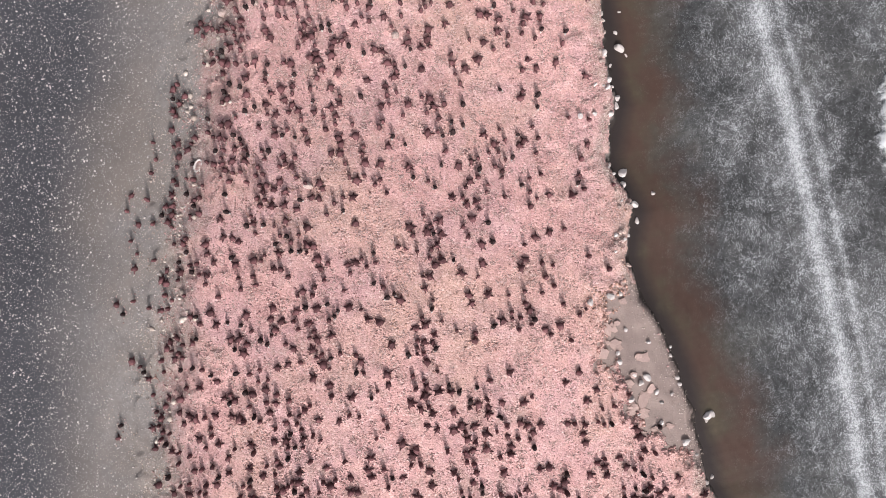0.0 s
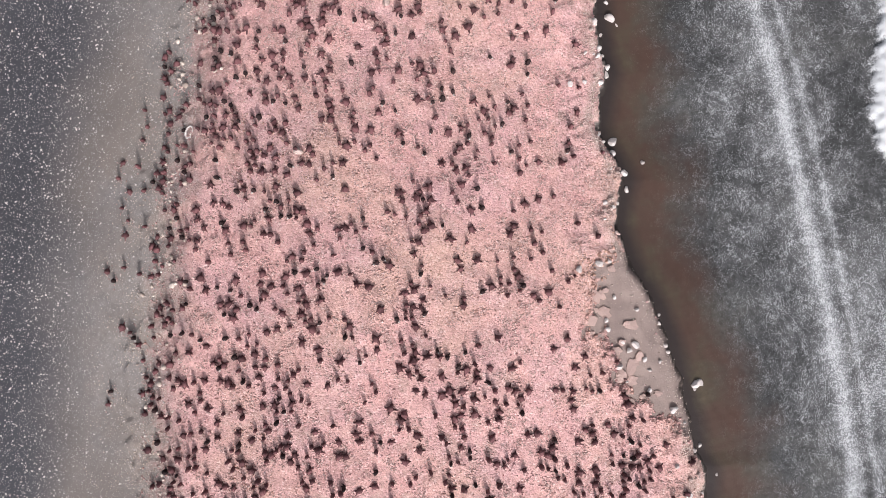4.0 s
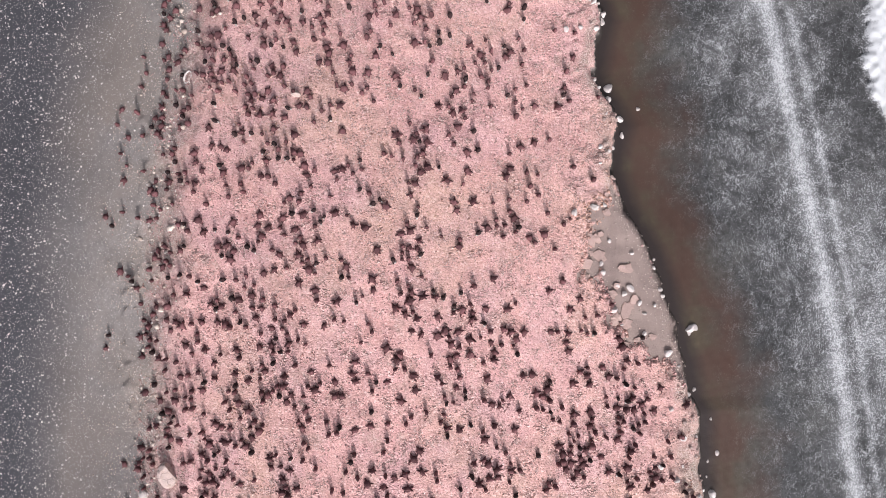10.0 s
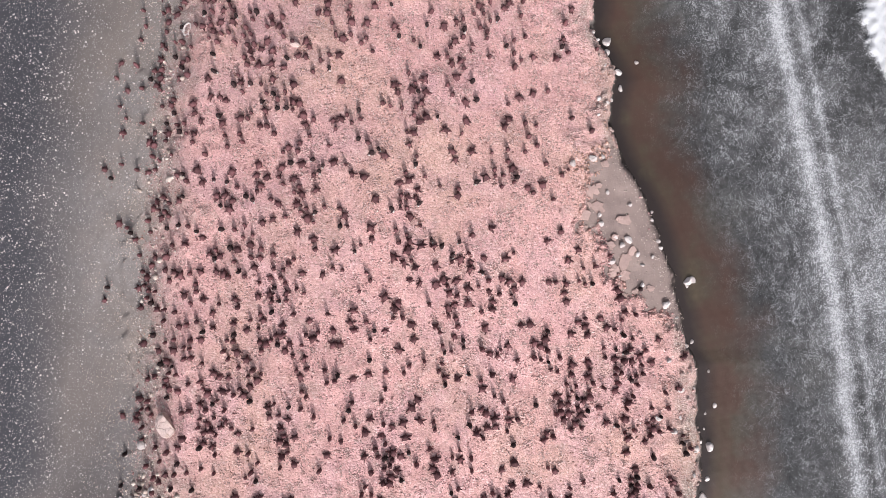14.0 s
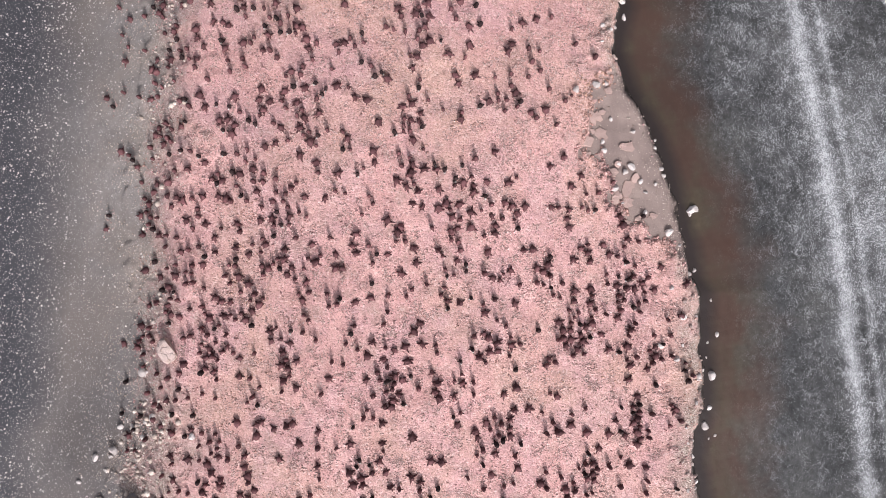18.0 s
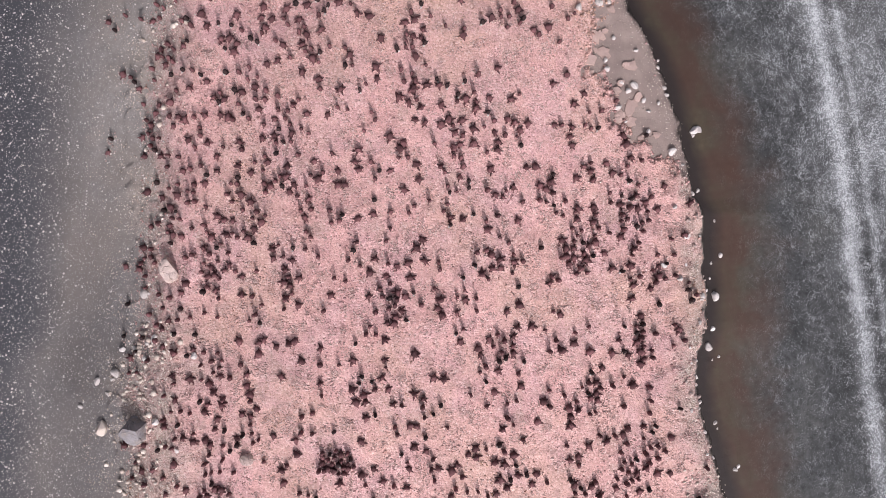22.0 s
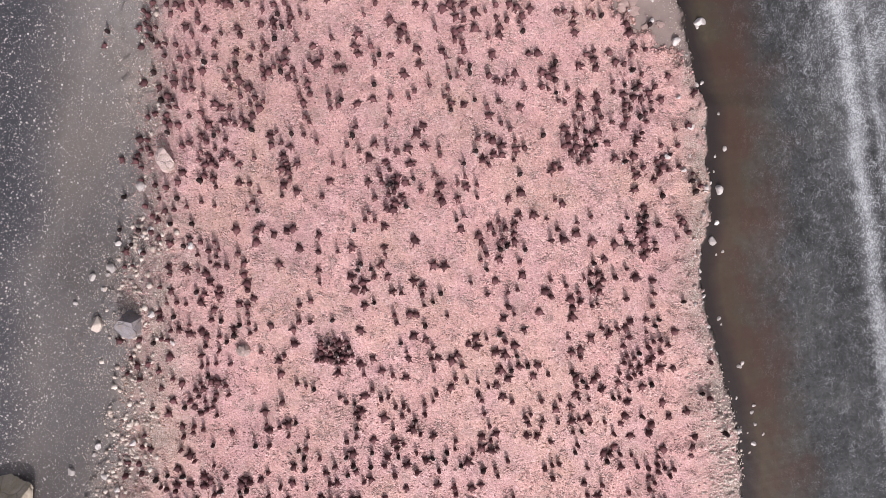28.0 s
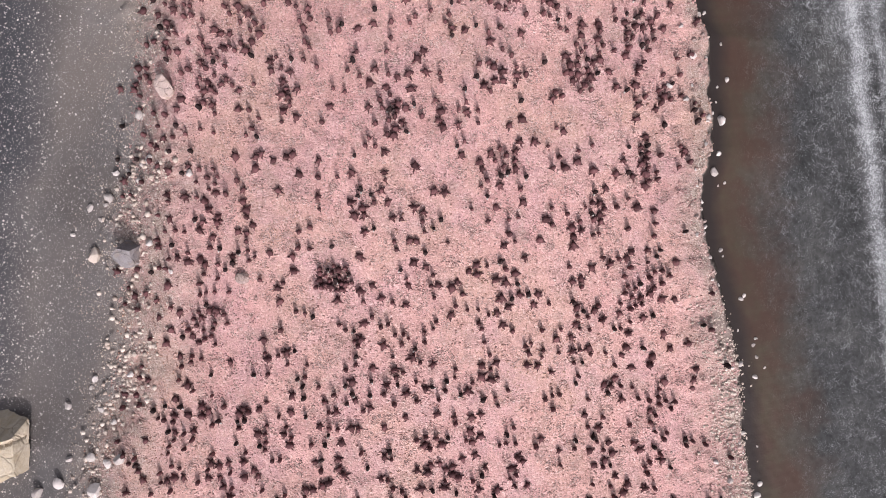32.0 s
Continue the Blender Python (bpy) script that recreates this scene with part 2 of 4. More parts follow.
def maths(nt, op, a, b=0.0, clamp=False):
    n = node(nt, "Math", operation=op, use_clamp=clamp)
    for i, v in enumerate((a, b)):
        if hasattr(v, "is_linked"):
            nt.links.new(v, n.inputs[i])
        else:
            n.inputs[i].default_value = v
    return n.outputs[0]


def attr(nt, name):
    return node(nt, "Attribute", attribute_name=name).outputs["Fac"]


def bump(nt, bsdf, h, strength, dist):
    n = node(nt, "Bump", ins={"Strength": strength, "Distance": dist, "Height": h})
    nt.links.new(n.outputs[0], bsdf.inputs["Normal"])


def grain_of(nt, scale):
    """Packed pebbles: a random value per pebble and its rounded height."""
    v = node(nt, "TexVoronoi", ins={"Scale": scale, "Randomness": 1.0})
    spot = nt.nodes["place"].outputs["Object"]
    n = node(nt, "TexNoise", ins={"Vector": spot, "Scale": scale * 0.8, "Detail": 2.0})
    push = node(nt, "VectorMath", operation="MULTIPLY_ADD", ins={0: n.outputs["Color"], 1: (0.07, 0.07, 0.07), 2: spot})
    nt.links.new(push.outputs[0], v.inputs["Vector"])
    return v.outputs["Color"], v.outputs["Distance"]


def ground_material():
    m, nt, bsdf = material("guano_and_gravel", 0.9)
    bsdf.inputs["Specular IOR Level"].default_value = 0.25
    place(nt)
    peb, dist = grain_of(nt, 13.0)
    peb2, dist2 = grain_of(nt, 24.0)
    pv = node(nt, "SeparateColor", ins={"Color": peb}).outputs[0]
    pv2 = node(nt, "SeparateColor", ins={"Color": peb2}).outputs[1]
    big, mid, fine = noise_of(nt, 0.16, 4), noise_of(nt, 0.75, 4, 0.6), noise_of(nt, 3.2, 4, 0.65)
    # guano: salmon pink with ochre, mauve trodden spots and grey-green old nests
    pink = ramp(nt, mid, [(0.28, (0.48, 0.268, 0.245)), (0.5, (0.66, 0.375, 0.34)), (0.70, (0.78, 0.475, 0.43))])
    ochre = mixc(nt, ramp(nt, big, [(0.43, (0, 0, 0)), (0.62, (0.9, 0.9, 0.9))]), pink, (0.60, 0.395, 0.305))
    mauve = mixc(nt, maths(nt, "MULTIPLY", attr(nt, "trodden"), ramp(nt, fine, [(0.35, (0.35, 0.35, 0.35)), (0.6, (0.9, 0.9, 0.9))])), ochre, (0.56, 0.335, 0.350))
    lilac = node(nt, "Mapping", ins={"Vector": nt.nodes["place"].outputs["Object"], "Location": (31.0, 17.0, 0.0)}).outputs[0]
    mauve = mixc(nt, ramp(nt, noise_of(nt, 0.42, 5, 0.65, lilac), [(0.47, (0, 0, 0)), (0.62, (0.55, 0.55, 0.55))]), mauve, (0.60, 0.375, 0.395))
    grey = mixc(nt, ramp(nt, noise_of(nt, 1.15, 5, 0.6), [(0.53, (0, 0, 0)), (0.66, (0.75, 0.75, 0.75))]), mauve, (0.38, 0.275, 0.225))
    speck = mixc(nt, 0.44, grey, ramp(nt, pv, [(0.0, (0.28, 0.15, 0.145)), (0.3, (0.55, 0.30, 0.285)), (0.8, (0.73, 0.435, 0.405)), (1.0, (0.87, 0.65, 0.62))]))
    # beach: warm grey sand by the colony, darker and bluer to the west and south, with pale grains
    sand = ramp(nt, fine, [(0.3, (0.215, 0.192, 0.184)), (0.7, (0.31, 0.275, 0.260))])
    warm = mixc(nt, ramp(nt, big, [(0.4, (0, 0, 0)), (0.62, (0.7, 0.7, 0.7))]), sand, (0.29, 0.235, 0.20))
    west = mixc(nt, attr(nt, "dark_sand"), warm, (0.058, 0.056, 0.064))
    beach = mixc(nt, ramp(nt, pv2, [(0.90, (0, 0, 0)), (0.97, (0.5, 0.5, 0.5))]), west, (0.5, 0.47, 0.44))
    # bare mud
    mud = ramp(nt, mid, [(0.3, (0.23, 0.172, 0.155)), (0.7, (0.32, 0.243, 0.215))])
    edge = maths(nt, "ADD", attr(nt, "colony"), maths(nt, "MULTIPLY", maths(nt, "SUBTRACT", fine, 0.5), 0.9))
    col = mixc(nt, ramp(nt, edge, [(0.20, (0, 0, 0)), (0.85, (1, 1, 1))]), beach, speck)
    gritty = ramp(nt, pv2, [(0.0, (0.17, 0.125, 0.105)), (0.4, (0.36, 0.275, 0.23)), (0.85, (0.50, 0.40, 0.345)), (1.0, (0.72, 0.64, 0.58))])
    col = mixc(nt, maths(nt, "MULTIPLY", attr(nt, "fringe"), ramp(nt, noise_of(nt, 0.9, 5, 0.7), [(0.35, (0.25, 0.25, 0.25)), (0.6, (1, 1, 1))])), col, gritty)
    col = mixc(nt, attr(nt, "mud"), col, mud)
    col = mixc(nt, attr(nt, "dark_edge"), col, (0.035, 0.027, 0.024))
    nt.links.new(col, bsdf.inputs["Base Color"])
    h = maths(nt, "SUBTRACT", maths(nt, "MULTIPLY", fine, 1.2), maths(nt, "ADD", dist, maths(nt, "MULTIPLY", dist2, 0.5)))
    rough_h = maths(nt, "MULTIPLY", h, maths(nt, "SUBTRACT", maths(nt, "ADD", 0.15, maths(nt, "MULTIPLY", attr(nt, "colony"), 0.85)), maths(nt, "MULTIPLY", attr(nt, "mud"), 0.75)))
    bump(nt, bsdf, rough_h, 0.65, 0.05)
    return m


def water_material():
    m, nt, bsdf = material("shallow_sea", 0.25)
    place(nt)
    off = attr(nt, "offshore")
    mid, fine = noise_of(nt, 0.45, 4, 0.6), noise_of(nt, 9.0, 5, 0.75)
    warped = node(nt, "Mapping", ins={"Vector": nt.nodes["place"].outputs["Object"], "Scale": (1.0, 0.72, 1.0)}).outputs[0]
    flick = noise_of(nt, 15.0, 3, 0.62, warped)
    brown = ramp(nt, mid, [(0.3, (0.070, 0.040, 0.030)), (0.45, (0.072, 0.045, 0.034)), (0.6, (0.074, 0.056, 0.039)), (0.72, (0.105, 0.085, 0.055))])
    grey = ramp(nt, noise_of(nt, 0.3, 5, 0.6), [(0.3, (0.036, 0.036, 0.036)), (0.5, (0.058, 0.057, 0.058)), (0.7, (0.086, 0.084, 0.081))])
    mottle = ramp(nt, noise_of(nt, 4.0, 6, 0.75), [(0.35, (0.55, 0.55, 0.55)), (0.65, (1.35, 1.35, 1.35))])
    grey = mixc(nt, 1.0, grey, mottle, "MULTIPLY")
    drift = maths(nt, "MULTIPLY", maths(nt, "SUBTRACT", mid, 0.5), 0.4)
    base = mixc(nt, ramp(nt, maths(nt, "ADD", off, drift), [(0.16, (0, 0, 0)), (0.40, (1, 1, 1))]), brown, grey)
    base = mixc(nt, ramp(nt, maths(nt, "ADD", off, maths(nt, "MULTIPLY", drift, 0.15)), [(0.045, (1, 1, 1)), (0.105, (0, 0, 0))]), base, (0.036, 0.027, 0.025))
    amount = attr(nt, "foam")
    # thin veil of bubbles, then curled threads and flecks, foam and painted ripple glints, that thicken with the amount
    veil = mixc(nt, maths(nt, "MULTIPLY", maths(nt, "SUBTRACT", amount, 0.17), maths(nt, "ADD", maths(nt, "MULTIPLY", noise_of(nt, 0.9, 5, 0.7), 0.7), 0.25), clamp=True), base, (0.50, 0.50, 0.515))
    bent = node(nt, "VectorMath", operation="MULTIPLY_ADD", ins={0: node(nt, "TexNoise", ins={"Vector": warped, "Scale": 2.2, "Detail": 2.0}).outputs["Color"], 1: (0.35, 0.35, 0.0), 2: warped}).outputs[0]
    curl = maths(nt, "SUBTRACT", 1.0, maths(nt, "MULTIPLY", maths(nt, "ABSOLUTE", maths(nt, "SUBTRACT", noise_of(nt, 6.5, 2.0, 0.6, bent), 0.5)), 8.0), clamp=True)
    curl2 = maths(nt, "SUBTRACT", 1.0, maths(nt, "MULTIPLY", maths(nt, "ABSOLUTE", maths(nt, "SUBTRACT", noise_of(nt, 13.0, 1.5, 0.5, warped), 0.5)), 8.0), clamp=True)
    grain = noise_of(nt, 19.0, 2, 0.6)
    blot = noise_of(nt, 1.6, 4, 0.7)
    threads = maths(nt, "ADD", maths(nt, "MULTIPLY", curl, 0.26), maths(nt, "ADD", maths(nt, "MULTIPLY", curl2, 0.30), maths(nt, "MULTIPLY", grain, 0.80)))
    much = maths(nt, "ADD", maths(nt, "MULTIPLY", amount, 0.40), maths(nt, "MULTIPLY", maths(nt, "SUBTRACT", blot, 0.5), maths(nt, "SUBTRACT", 1.05, amount, clamp=True)))
    reach = maths(nt, "MULTIPLY", maths(nt, "MULTIPLY", maths(nt, "SUBTRACT", off, 0.10), 2.6, clamp=True), maths(nt, "ADD", 0.6, maths(nt, "MULTIPLY", amount, 2.0), clamp=True))
    foam = maths(nt, "MULTIPLY", maths(nt, "SUBTRACT", maths(nt, "ADD", threads, much), 0.80), 2.5, clamp=True)
    foam = maths(nt, "MULTIPLY", foam, maths(nt, "ADD", maths(nt, "MULTIPLY", reach, 0.75), maths(nt, "MULTIPLY", amount, 0.6)), clamp=True)
    thick = maths(nt, "MULTIPLY", maths(nt, "SUBTRACT", maths(nt, "ADD", flick, maths(nt, "MULTIPLY", amount, 0.55)), 1.15), 2.5, clamp=True)
    foam = maths(nt, "MAXIMUM", foam, thick)
    col = mixc(nt, maths(nt, "MULTIPLY", foam, 0.92), veil, (0.62, 0.62, 0.63))
    nt.links.new(col, bsdf.inputs["Base Color"])
    bsdf.inputs["Specular IOR Level"].default_value = 0.22
    nt.links.new(maths(nt, "ADD", 0.4, maths(nt, "MULTIPLY", foam, 0.4)), bsdf.inputs["Roughness"])
    bump(nt, bsdf, maths(nt, "ADD", fine, maths(nt, "MULTIPLY", foam, 0.6)), 0.4, 0.04)
    return m


def stone_material(name, dark, light, rough=0.85, scale=6.0, spots=0.0, stained=False):
    m, nt, bsdf = material(name, rough)
    bsdf.inputs["Specular IOR Level"].default_value = 0.2
    p = place(nt)
    rnd = node(nt, "ObjectInfo").outputs["Random"]
    isl = node(nt, "NewGeometry").outputs["Random Per Island"]
    v = maths(nt, "FRACT", maths(nt, "ADD", rnd, isl))
    n1, n2 = noise_of(nt, scale, 5, 0.65), noise_of(nt, scale * 5, 4, 0.7)
    f = maths(nt, "ADD", maths(nt, "MULTIPLY", v, 0.5), maths(nt, "MULTIPLY", n1, 0.6))
    col = ramp(nt, f, [(0.15, dark), (0.85, light)])
    col = mixc(nt, maths(nt, "MULTIPLY", ramp(nt, n2, [(0.4, (0, 0, 0)), (0.75, (1, 1, 1))]), 0.55), col, dark)
    if stained:
        tint = ramp(nt, noise_of(nt, 0.16, 4), [(0.40, (0.99, 0.93, 0.985)), (0.50, (1.0, 0.95, 0.95)), (0.62, (0.96, 0.95, 0.80))])
        col = mixc(nt, 1.0, col, tint, "MULTIPLY")
        old = ramp(nt, noise_of(nt, 0.75, 4, 0.6), [(0.3, (0.80, 0.78, 0.80)), (0.55, (1, 1, 1))])
        col = mixc(nt, 1.0, col, old, "MULTIPLY")
    relief = n2
    if spots:
        crack = node(nt, "TexVoronoi", feature="DISTANCE_TO_EDGE", ins={"Scale": spots})
        bent = node(nt, "VectorMath", operation="MULTIPLY_ADD", ins={0: node(nt, "TexNoise", ins={"Vector": p, "Scale": spots * 1.5, "Detail": 4.0}).outputs["Color"], 1: (0.5, 0.5, 0.5), 2: p})
        nt.links.new(bent.outputs[0], crack.inputs["Vector"])
        line = ramp(nt, crack.outputs["Distance"], [(0.0, (1, 1, 1)), (0.045, (0, 0, 0))])
        stain = ramp(nt, noise_of(nt, scale * 0.7, 5, 0.7), [(0.5, (0, 0, 0)), (0.66, (0.6, 0.6, 0.6))])
        col = mixc(nt, stain, col, tuple(0.55 * c * w for c, w in zip(light, (1.0, 0.86, 0.68))))
        col = mixc(nt, maths(nt, "MULTIPLY", line, 0.25), col, tuple(0.45 * c for c in dark))
        relief = maths(nt, "SUBTRACT", maths(nt, "ADD", n2, n1), line)
    nt.links.new(col, bsdf.inputs["Base Color"])
    bump(nt, bsdf, relief, 0.7 if spots else 0.5, 0.05 if spots else 0.02)
    return m


M_GROUND = ground_material()
M_WATER = water_material()
M_PALE = stone_material("pale_pebble", (0.36, 0.31, 0.29), (0.80, 0.72, 0.69))
M_GUANO = stone_material("guano_pebble", (0.30, 0.17, 0.155), (0.80, 0.53, 0.49), stained=True)
M_GREY = stone_material("grey_pebble", (0.25, 0.145, 0.132), (0.80, 0.58, 0.53))
M_TAN = stone_material("tan_pebble", (0.36, 0.27, 0.225), (0.80, 0.69, 0.61))
# colours of the stone shapes that stand in for penguins
M_STAND_IN = stone_material("stained_nest_stone", (0.062, 0.028, 0.030), (0.20, 0.090, 0.094))
M_STAND_IN_DARK = stone_material("blackish_nest_stone", (0.014, 0.009, 0.009), (0.050, 0.028, 0.028))
M_CRUST = stone_material("guano_crust", (0.36, 0.255, 0.225), (0.54, 0.38, 0.335), scale=9.0)
M_BOULDER_PINK = stone_material("pinkish_boulder", (0.36, 0.26, 0.235), (0.72, 0.56, 0.51), scale=3.0, spots=1.6)
M_BOULDER_GREY = stone_material("grey_boulder", (0.13, 0.115, 0.12), (0.50, 0.45, 0.455), scale=3.0, spots=1.2)
M_BOULDER_CREAM = stone_material("cream_granite", (0.36, 0.28, 0.20), (0.80, 0.72, 0.60), scale=1.1, spots=0.8)


# ---- mesh helpers ----
def mesh_of(name, verts, faces, mat, smooth=False):
    me = bpy.data.meshes.new(name)
    verts, faces = np.asarray(verts, np.float32), np.asarray(faces, np.int32)
    k = faces.shape[1]
    me.vertices.add(len(verts))
    me.vertices.foreach_set("co", verts.ravel())
    me.loops.add(faces.size)
    me.loops.foreach_set("vertex_index", faces.ravel())
    me.polygons.add(len(faces))
    me.polygons.foreach_set("loop_start", np.arange(0, faces.size, k, dtype=np.int32))
    if smooth:
        me.polygons.foreach_set("use_smooth", np.ones(len(faces), bool))
    me.update(calc_edges=True)
    me.materials.append(mat)
    return me


def axis_of(lo, hi, cell, far):
    """Coordinates with even cells between lo and hi that grow outwards to far."""
    core, out, s = list(np.arange(lo, hi, cell)), [], cell
    d = 0.0
    while d < far:
        s *= 1.6
        d += s
        out.append(d)
    return np.array([lo - v for v in reversed(out)] + core + [core[-1] + v for v in out])


def sheet(name, xs, ys, zfun, mat, attrs):
    gx, gy = np.meshgrid(xs, ys)
    x, y = gx.ravel(), gy.ravel()
    nx, ny = len(xs), len(ys)
    i = (np.arange(ny - 1)[:, None] * nx + np.arange(nx - 1)[None]).ravel()
    me = mesh_of(name, np.stack([x, y, zfun(x, y)], 1), np.stack([i, i + 1, i + nx + 1, i + nx], 1), mat, True)
    for key, fun in attrs.items():
        a = me.attributes.new(key, "FLOAT", "POINT")
        a.data.foreach_set("value", np.broadcast_to(fun(x, y), x.shape).astype(np.float32))
    return new(name, me)


def lump(seed, rough=0.25, flat=0.7, sub=1):
    """A rounded, chipped stone of radius about 1: its vertices and triangles."""
    bm = bmesh.new()
    bmesh.ops.create_icosphere(bm, subdivisions=sub, radius=1.0)
    rng = np.random.RandomState(seed)
    dirs = rng.normal(size=(9, 3))
    dirs /= np.linalg.norm(dirs, axis=1)[:, None]
    cut = rng.uniform(1 - rough * 1.6, 1.05, 9)
    v = np.array([p.co[:] for p in bm.verts])
    for d, c in zip(dirs, cut):
        over = np.clip(v @ d - c, 0, None)
        v -= over[:, None] * d
    v *= 1 + rng.normal(size=(len(v), 1)) * rough * 0.12
    v *= [rng.uniform(0.8, 1.1), rng.uniform(0.65, 0.95), flat]
    f = np.array([[p.index for p in q.verts] for q in bm.faces])
    bm.free()
    return v, f


def scatter(name, protos, places, sizes, mat, rng, sink=0.25, stretch=0.0):
    """Many stones joined into one mesh, each turned at random and sunk a little into the ground."""
    vs, fs, base = [], [], 0
    pick = rng.randint(0, len(protos), len(places))
    for k, (pv, pf) in enumerate(protos):
        idx = np.nonzero(pick == k)[0]
        if not len(idx):
            continue
        a = rng.uniform(0, 6.283, len(idx))
        c, s, r = np.cos(a), np.sin(a), sizes[idx]
        p = np.empty((len(idx), len(pv), 3))
        p[..., 0] = (pv[:, 0] * c[:, None] - pv[:, 1] * s[:, None]) * r[:, None]
        p[..., 1] = (pv[:, 0] * s[:, None] + pv[:, 1] * c[:, None]) * r[:, None]
        p[..., 2] = pv[:, 2] * r[:, None] * (1 - 0.3 * rng.uniform(size=(len(idx), 1)))
        p += places[idx][:, None]
        p[..., 2] += (pv[:, 2].max() * r * (0.5 - sink))[:, None]
        vs.append(p.reshape(-1, 3))
        fs.append((pf[None] + (base + np.arange(len(idx)) * len(pv))[:, None, None]).reshape(-1, 3))
        base += len(idx) * len(pv)
    return new(name, mesh_of(name, np.concatenate(vs), np.concatenate(fs), mat))


# ---- the ground and the sea ----
def colony_mask(x, y):
    w = x - west_x(y) + 0.5 * wave(x, y, 0.35, 21) + 0.3 * wave(x, y, 1.1, 22)
    return step(-1.2, 2.6, w) * (1 - step(-0.05, 0.1, ragged_bank(x, y)))


# the ground turns near-black past the edge of the bank
def dark_edge(x, y):
    b = ragged_bank(x, y)
    return step(-0.05, 0.15, b)


def fringe(x, y):
    """Grit between the beach and the guano, wider in the south, and along the crumbling end of the bank."""
    w = x - west_x(y) + 0.5 * wave(x, y, 0.3, 86)
    south = step(14.0, 19.0, -y)
    bank = np.exp(-((ragged_bank(x, y) + 0.3) / (0.35 + 0.45 * step(10.0, 14.0, -y) + 0.55 * step(23.5, 26.0, -y))) ** 2)
    return np.clip((0.55 + 0.4 * south) * np.exp(-((w - 0.6 - 0.8 * south) / (1.1 + 0.7 * south)) ** 2) + 0.95 * bank, 0, 1)


ground = sheet("ground", axis_of(-24, 20, 0.11, 900), axis_of(-38, 15, 0.11, 900), height, M_GROUND, {
    "colony": colony_mask,
    "mud": mud_mask,
    "dark_sand": lambda x, y: np.maximum(step(1.5, 8.0, west_x(y) - x + 0.5 * wave(x, y, 0.12, 31)), 0.6 * step(5.0, 20.0, -y)),
    "dark_edge": dark_edge,
    "fringe": fringe,
    "trodden": trodden,
})
tagged(ground, "pink guano-stained pebble ground with grey sandy beach", "ground", kind="structure")


def surf_shape(x, y):
    """The broken white wave at the north-east corner."""
    front = 21.68 + 0.11 * (np.asarray(y) - 5.8) ** 2 * (np.asarray(y) < 5.8) + 0.10 * np.clip(np.asarray(y) - 5.8, 0, 8)
    behind = x - front
    return step(0.0, 0.35, behind + 0.22 * wave(x, y, 0.7, 43) + 0.12 * wave(x, y, 2.2, 46)) * (1 - 0.85 * step(3.5, 7.5, behind + 1.2 * wave(x, y, 0.15, 51)))


def foam_and_glints(x, y):
    d = x - foam_x(y) + 0.07 * wave(x, y, 0.25, 41) + 0.05 * wave(x, y, 1.2, 47)
    ridge = np.exp(-(d / 0.46) ** 2) + 0.55 * np.exp(-((d - 1.15) / 0.22) ** 2) + 0.12 * np.exp(-((d + 0.9) / 0.5) ** 2)
    # low even share off the bank: ripple glints put into the colour
    start = step(2.2, 7.2, x - bank_x(y) + 0.5 * wave(x, y, 0.25, 42)) * (1 - 0.85 * step(7.0, 24.0, -y))
    lull = 1 - 0.75 * np.exp(-((d - 3.6) / 0.9) ** 2) * step(-2.0, 3.0, y) + 0.9 * step(0.5, 2.2, d) * step(-1.0, 6.0, -y)
    return np.clip((0.23 * start + 0.08 * start * wave(x, y, 0.4, 44)) * lull + 0.60 * ridge * (0.85 + 0.12 * wave(x, y, 0.35, 48)) + 1.5 * surf_shape(x, y) * (0.85 + 0.2 * wave(x, y, 1.3, 49)), 0, 1.7)


def sea_level(x, y):
    d = x - foam_x(y) + 0.15 * wave(x, y, 0.3, 41)
    return shore(x, y) - 0.8 * np.clip(bank_x(y) - 0.25 - x, 0, 4) + 0.09 * np.exp(-(d / 0.5) ** 2) + 0.05 * np.exp(-((d - 1.15) / 0.35) ** 2) + 0.012 * wave(x, y, 1.4, 45) + surf_shape(x, y) * (0.25 + 0.06 * wave(x, y, 1.8, 50))


water = sheet("water", axis_of(6.0, 27, 0.12, 900)[14:], axis_of(-38, 15, 0.12, 900), sea_level, M_WATER, {
    "offshore": lambda x, y: np.clip((x - bank_x(y)) / 12.0, 0, 1),
    "foam": foam_and_glints,
})
tagged(water, "shallow brown and grey sea water with white foam lines", "water", kind="structure")


# ---- things: boulders and stones ----
def part(name, data, parent, label=""):
    ob = new(name, data)
    ob.parent = parent
    return tagged(ob, label)


def ground_z(x, y):
    return max(float(height(x, y)), -9.0)


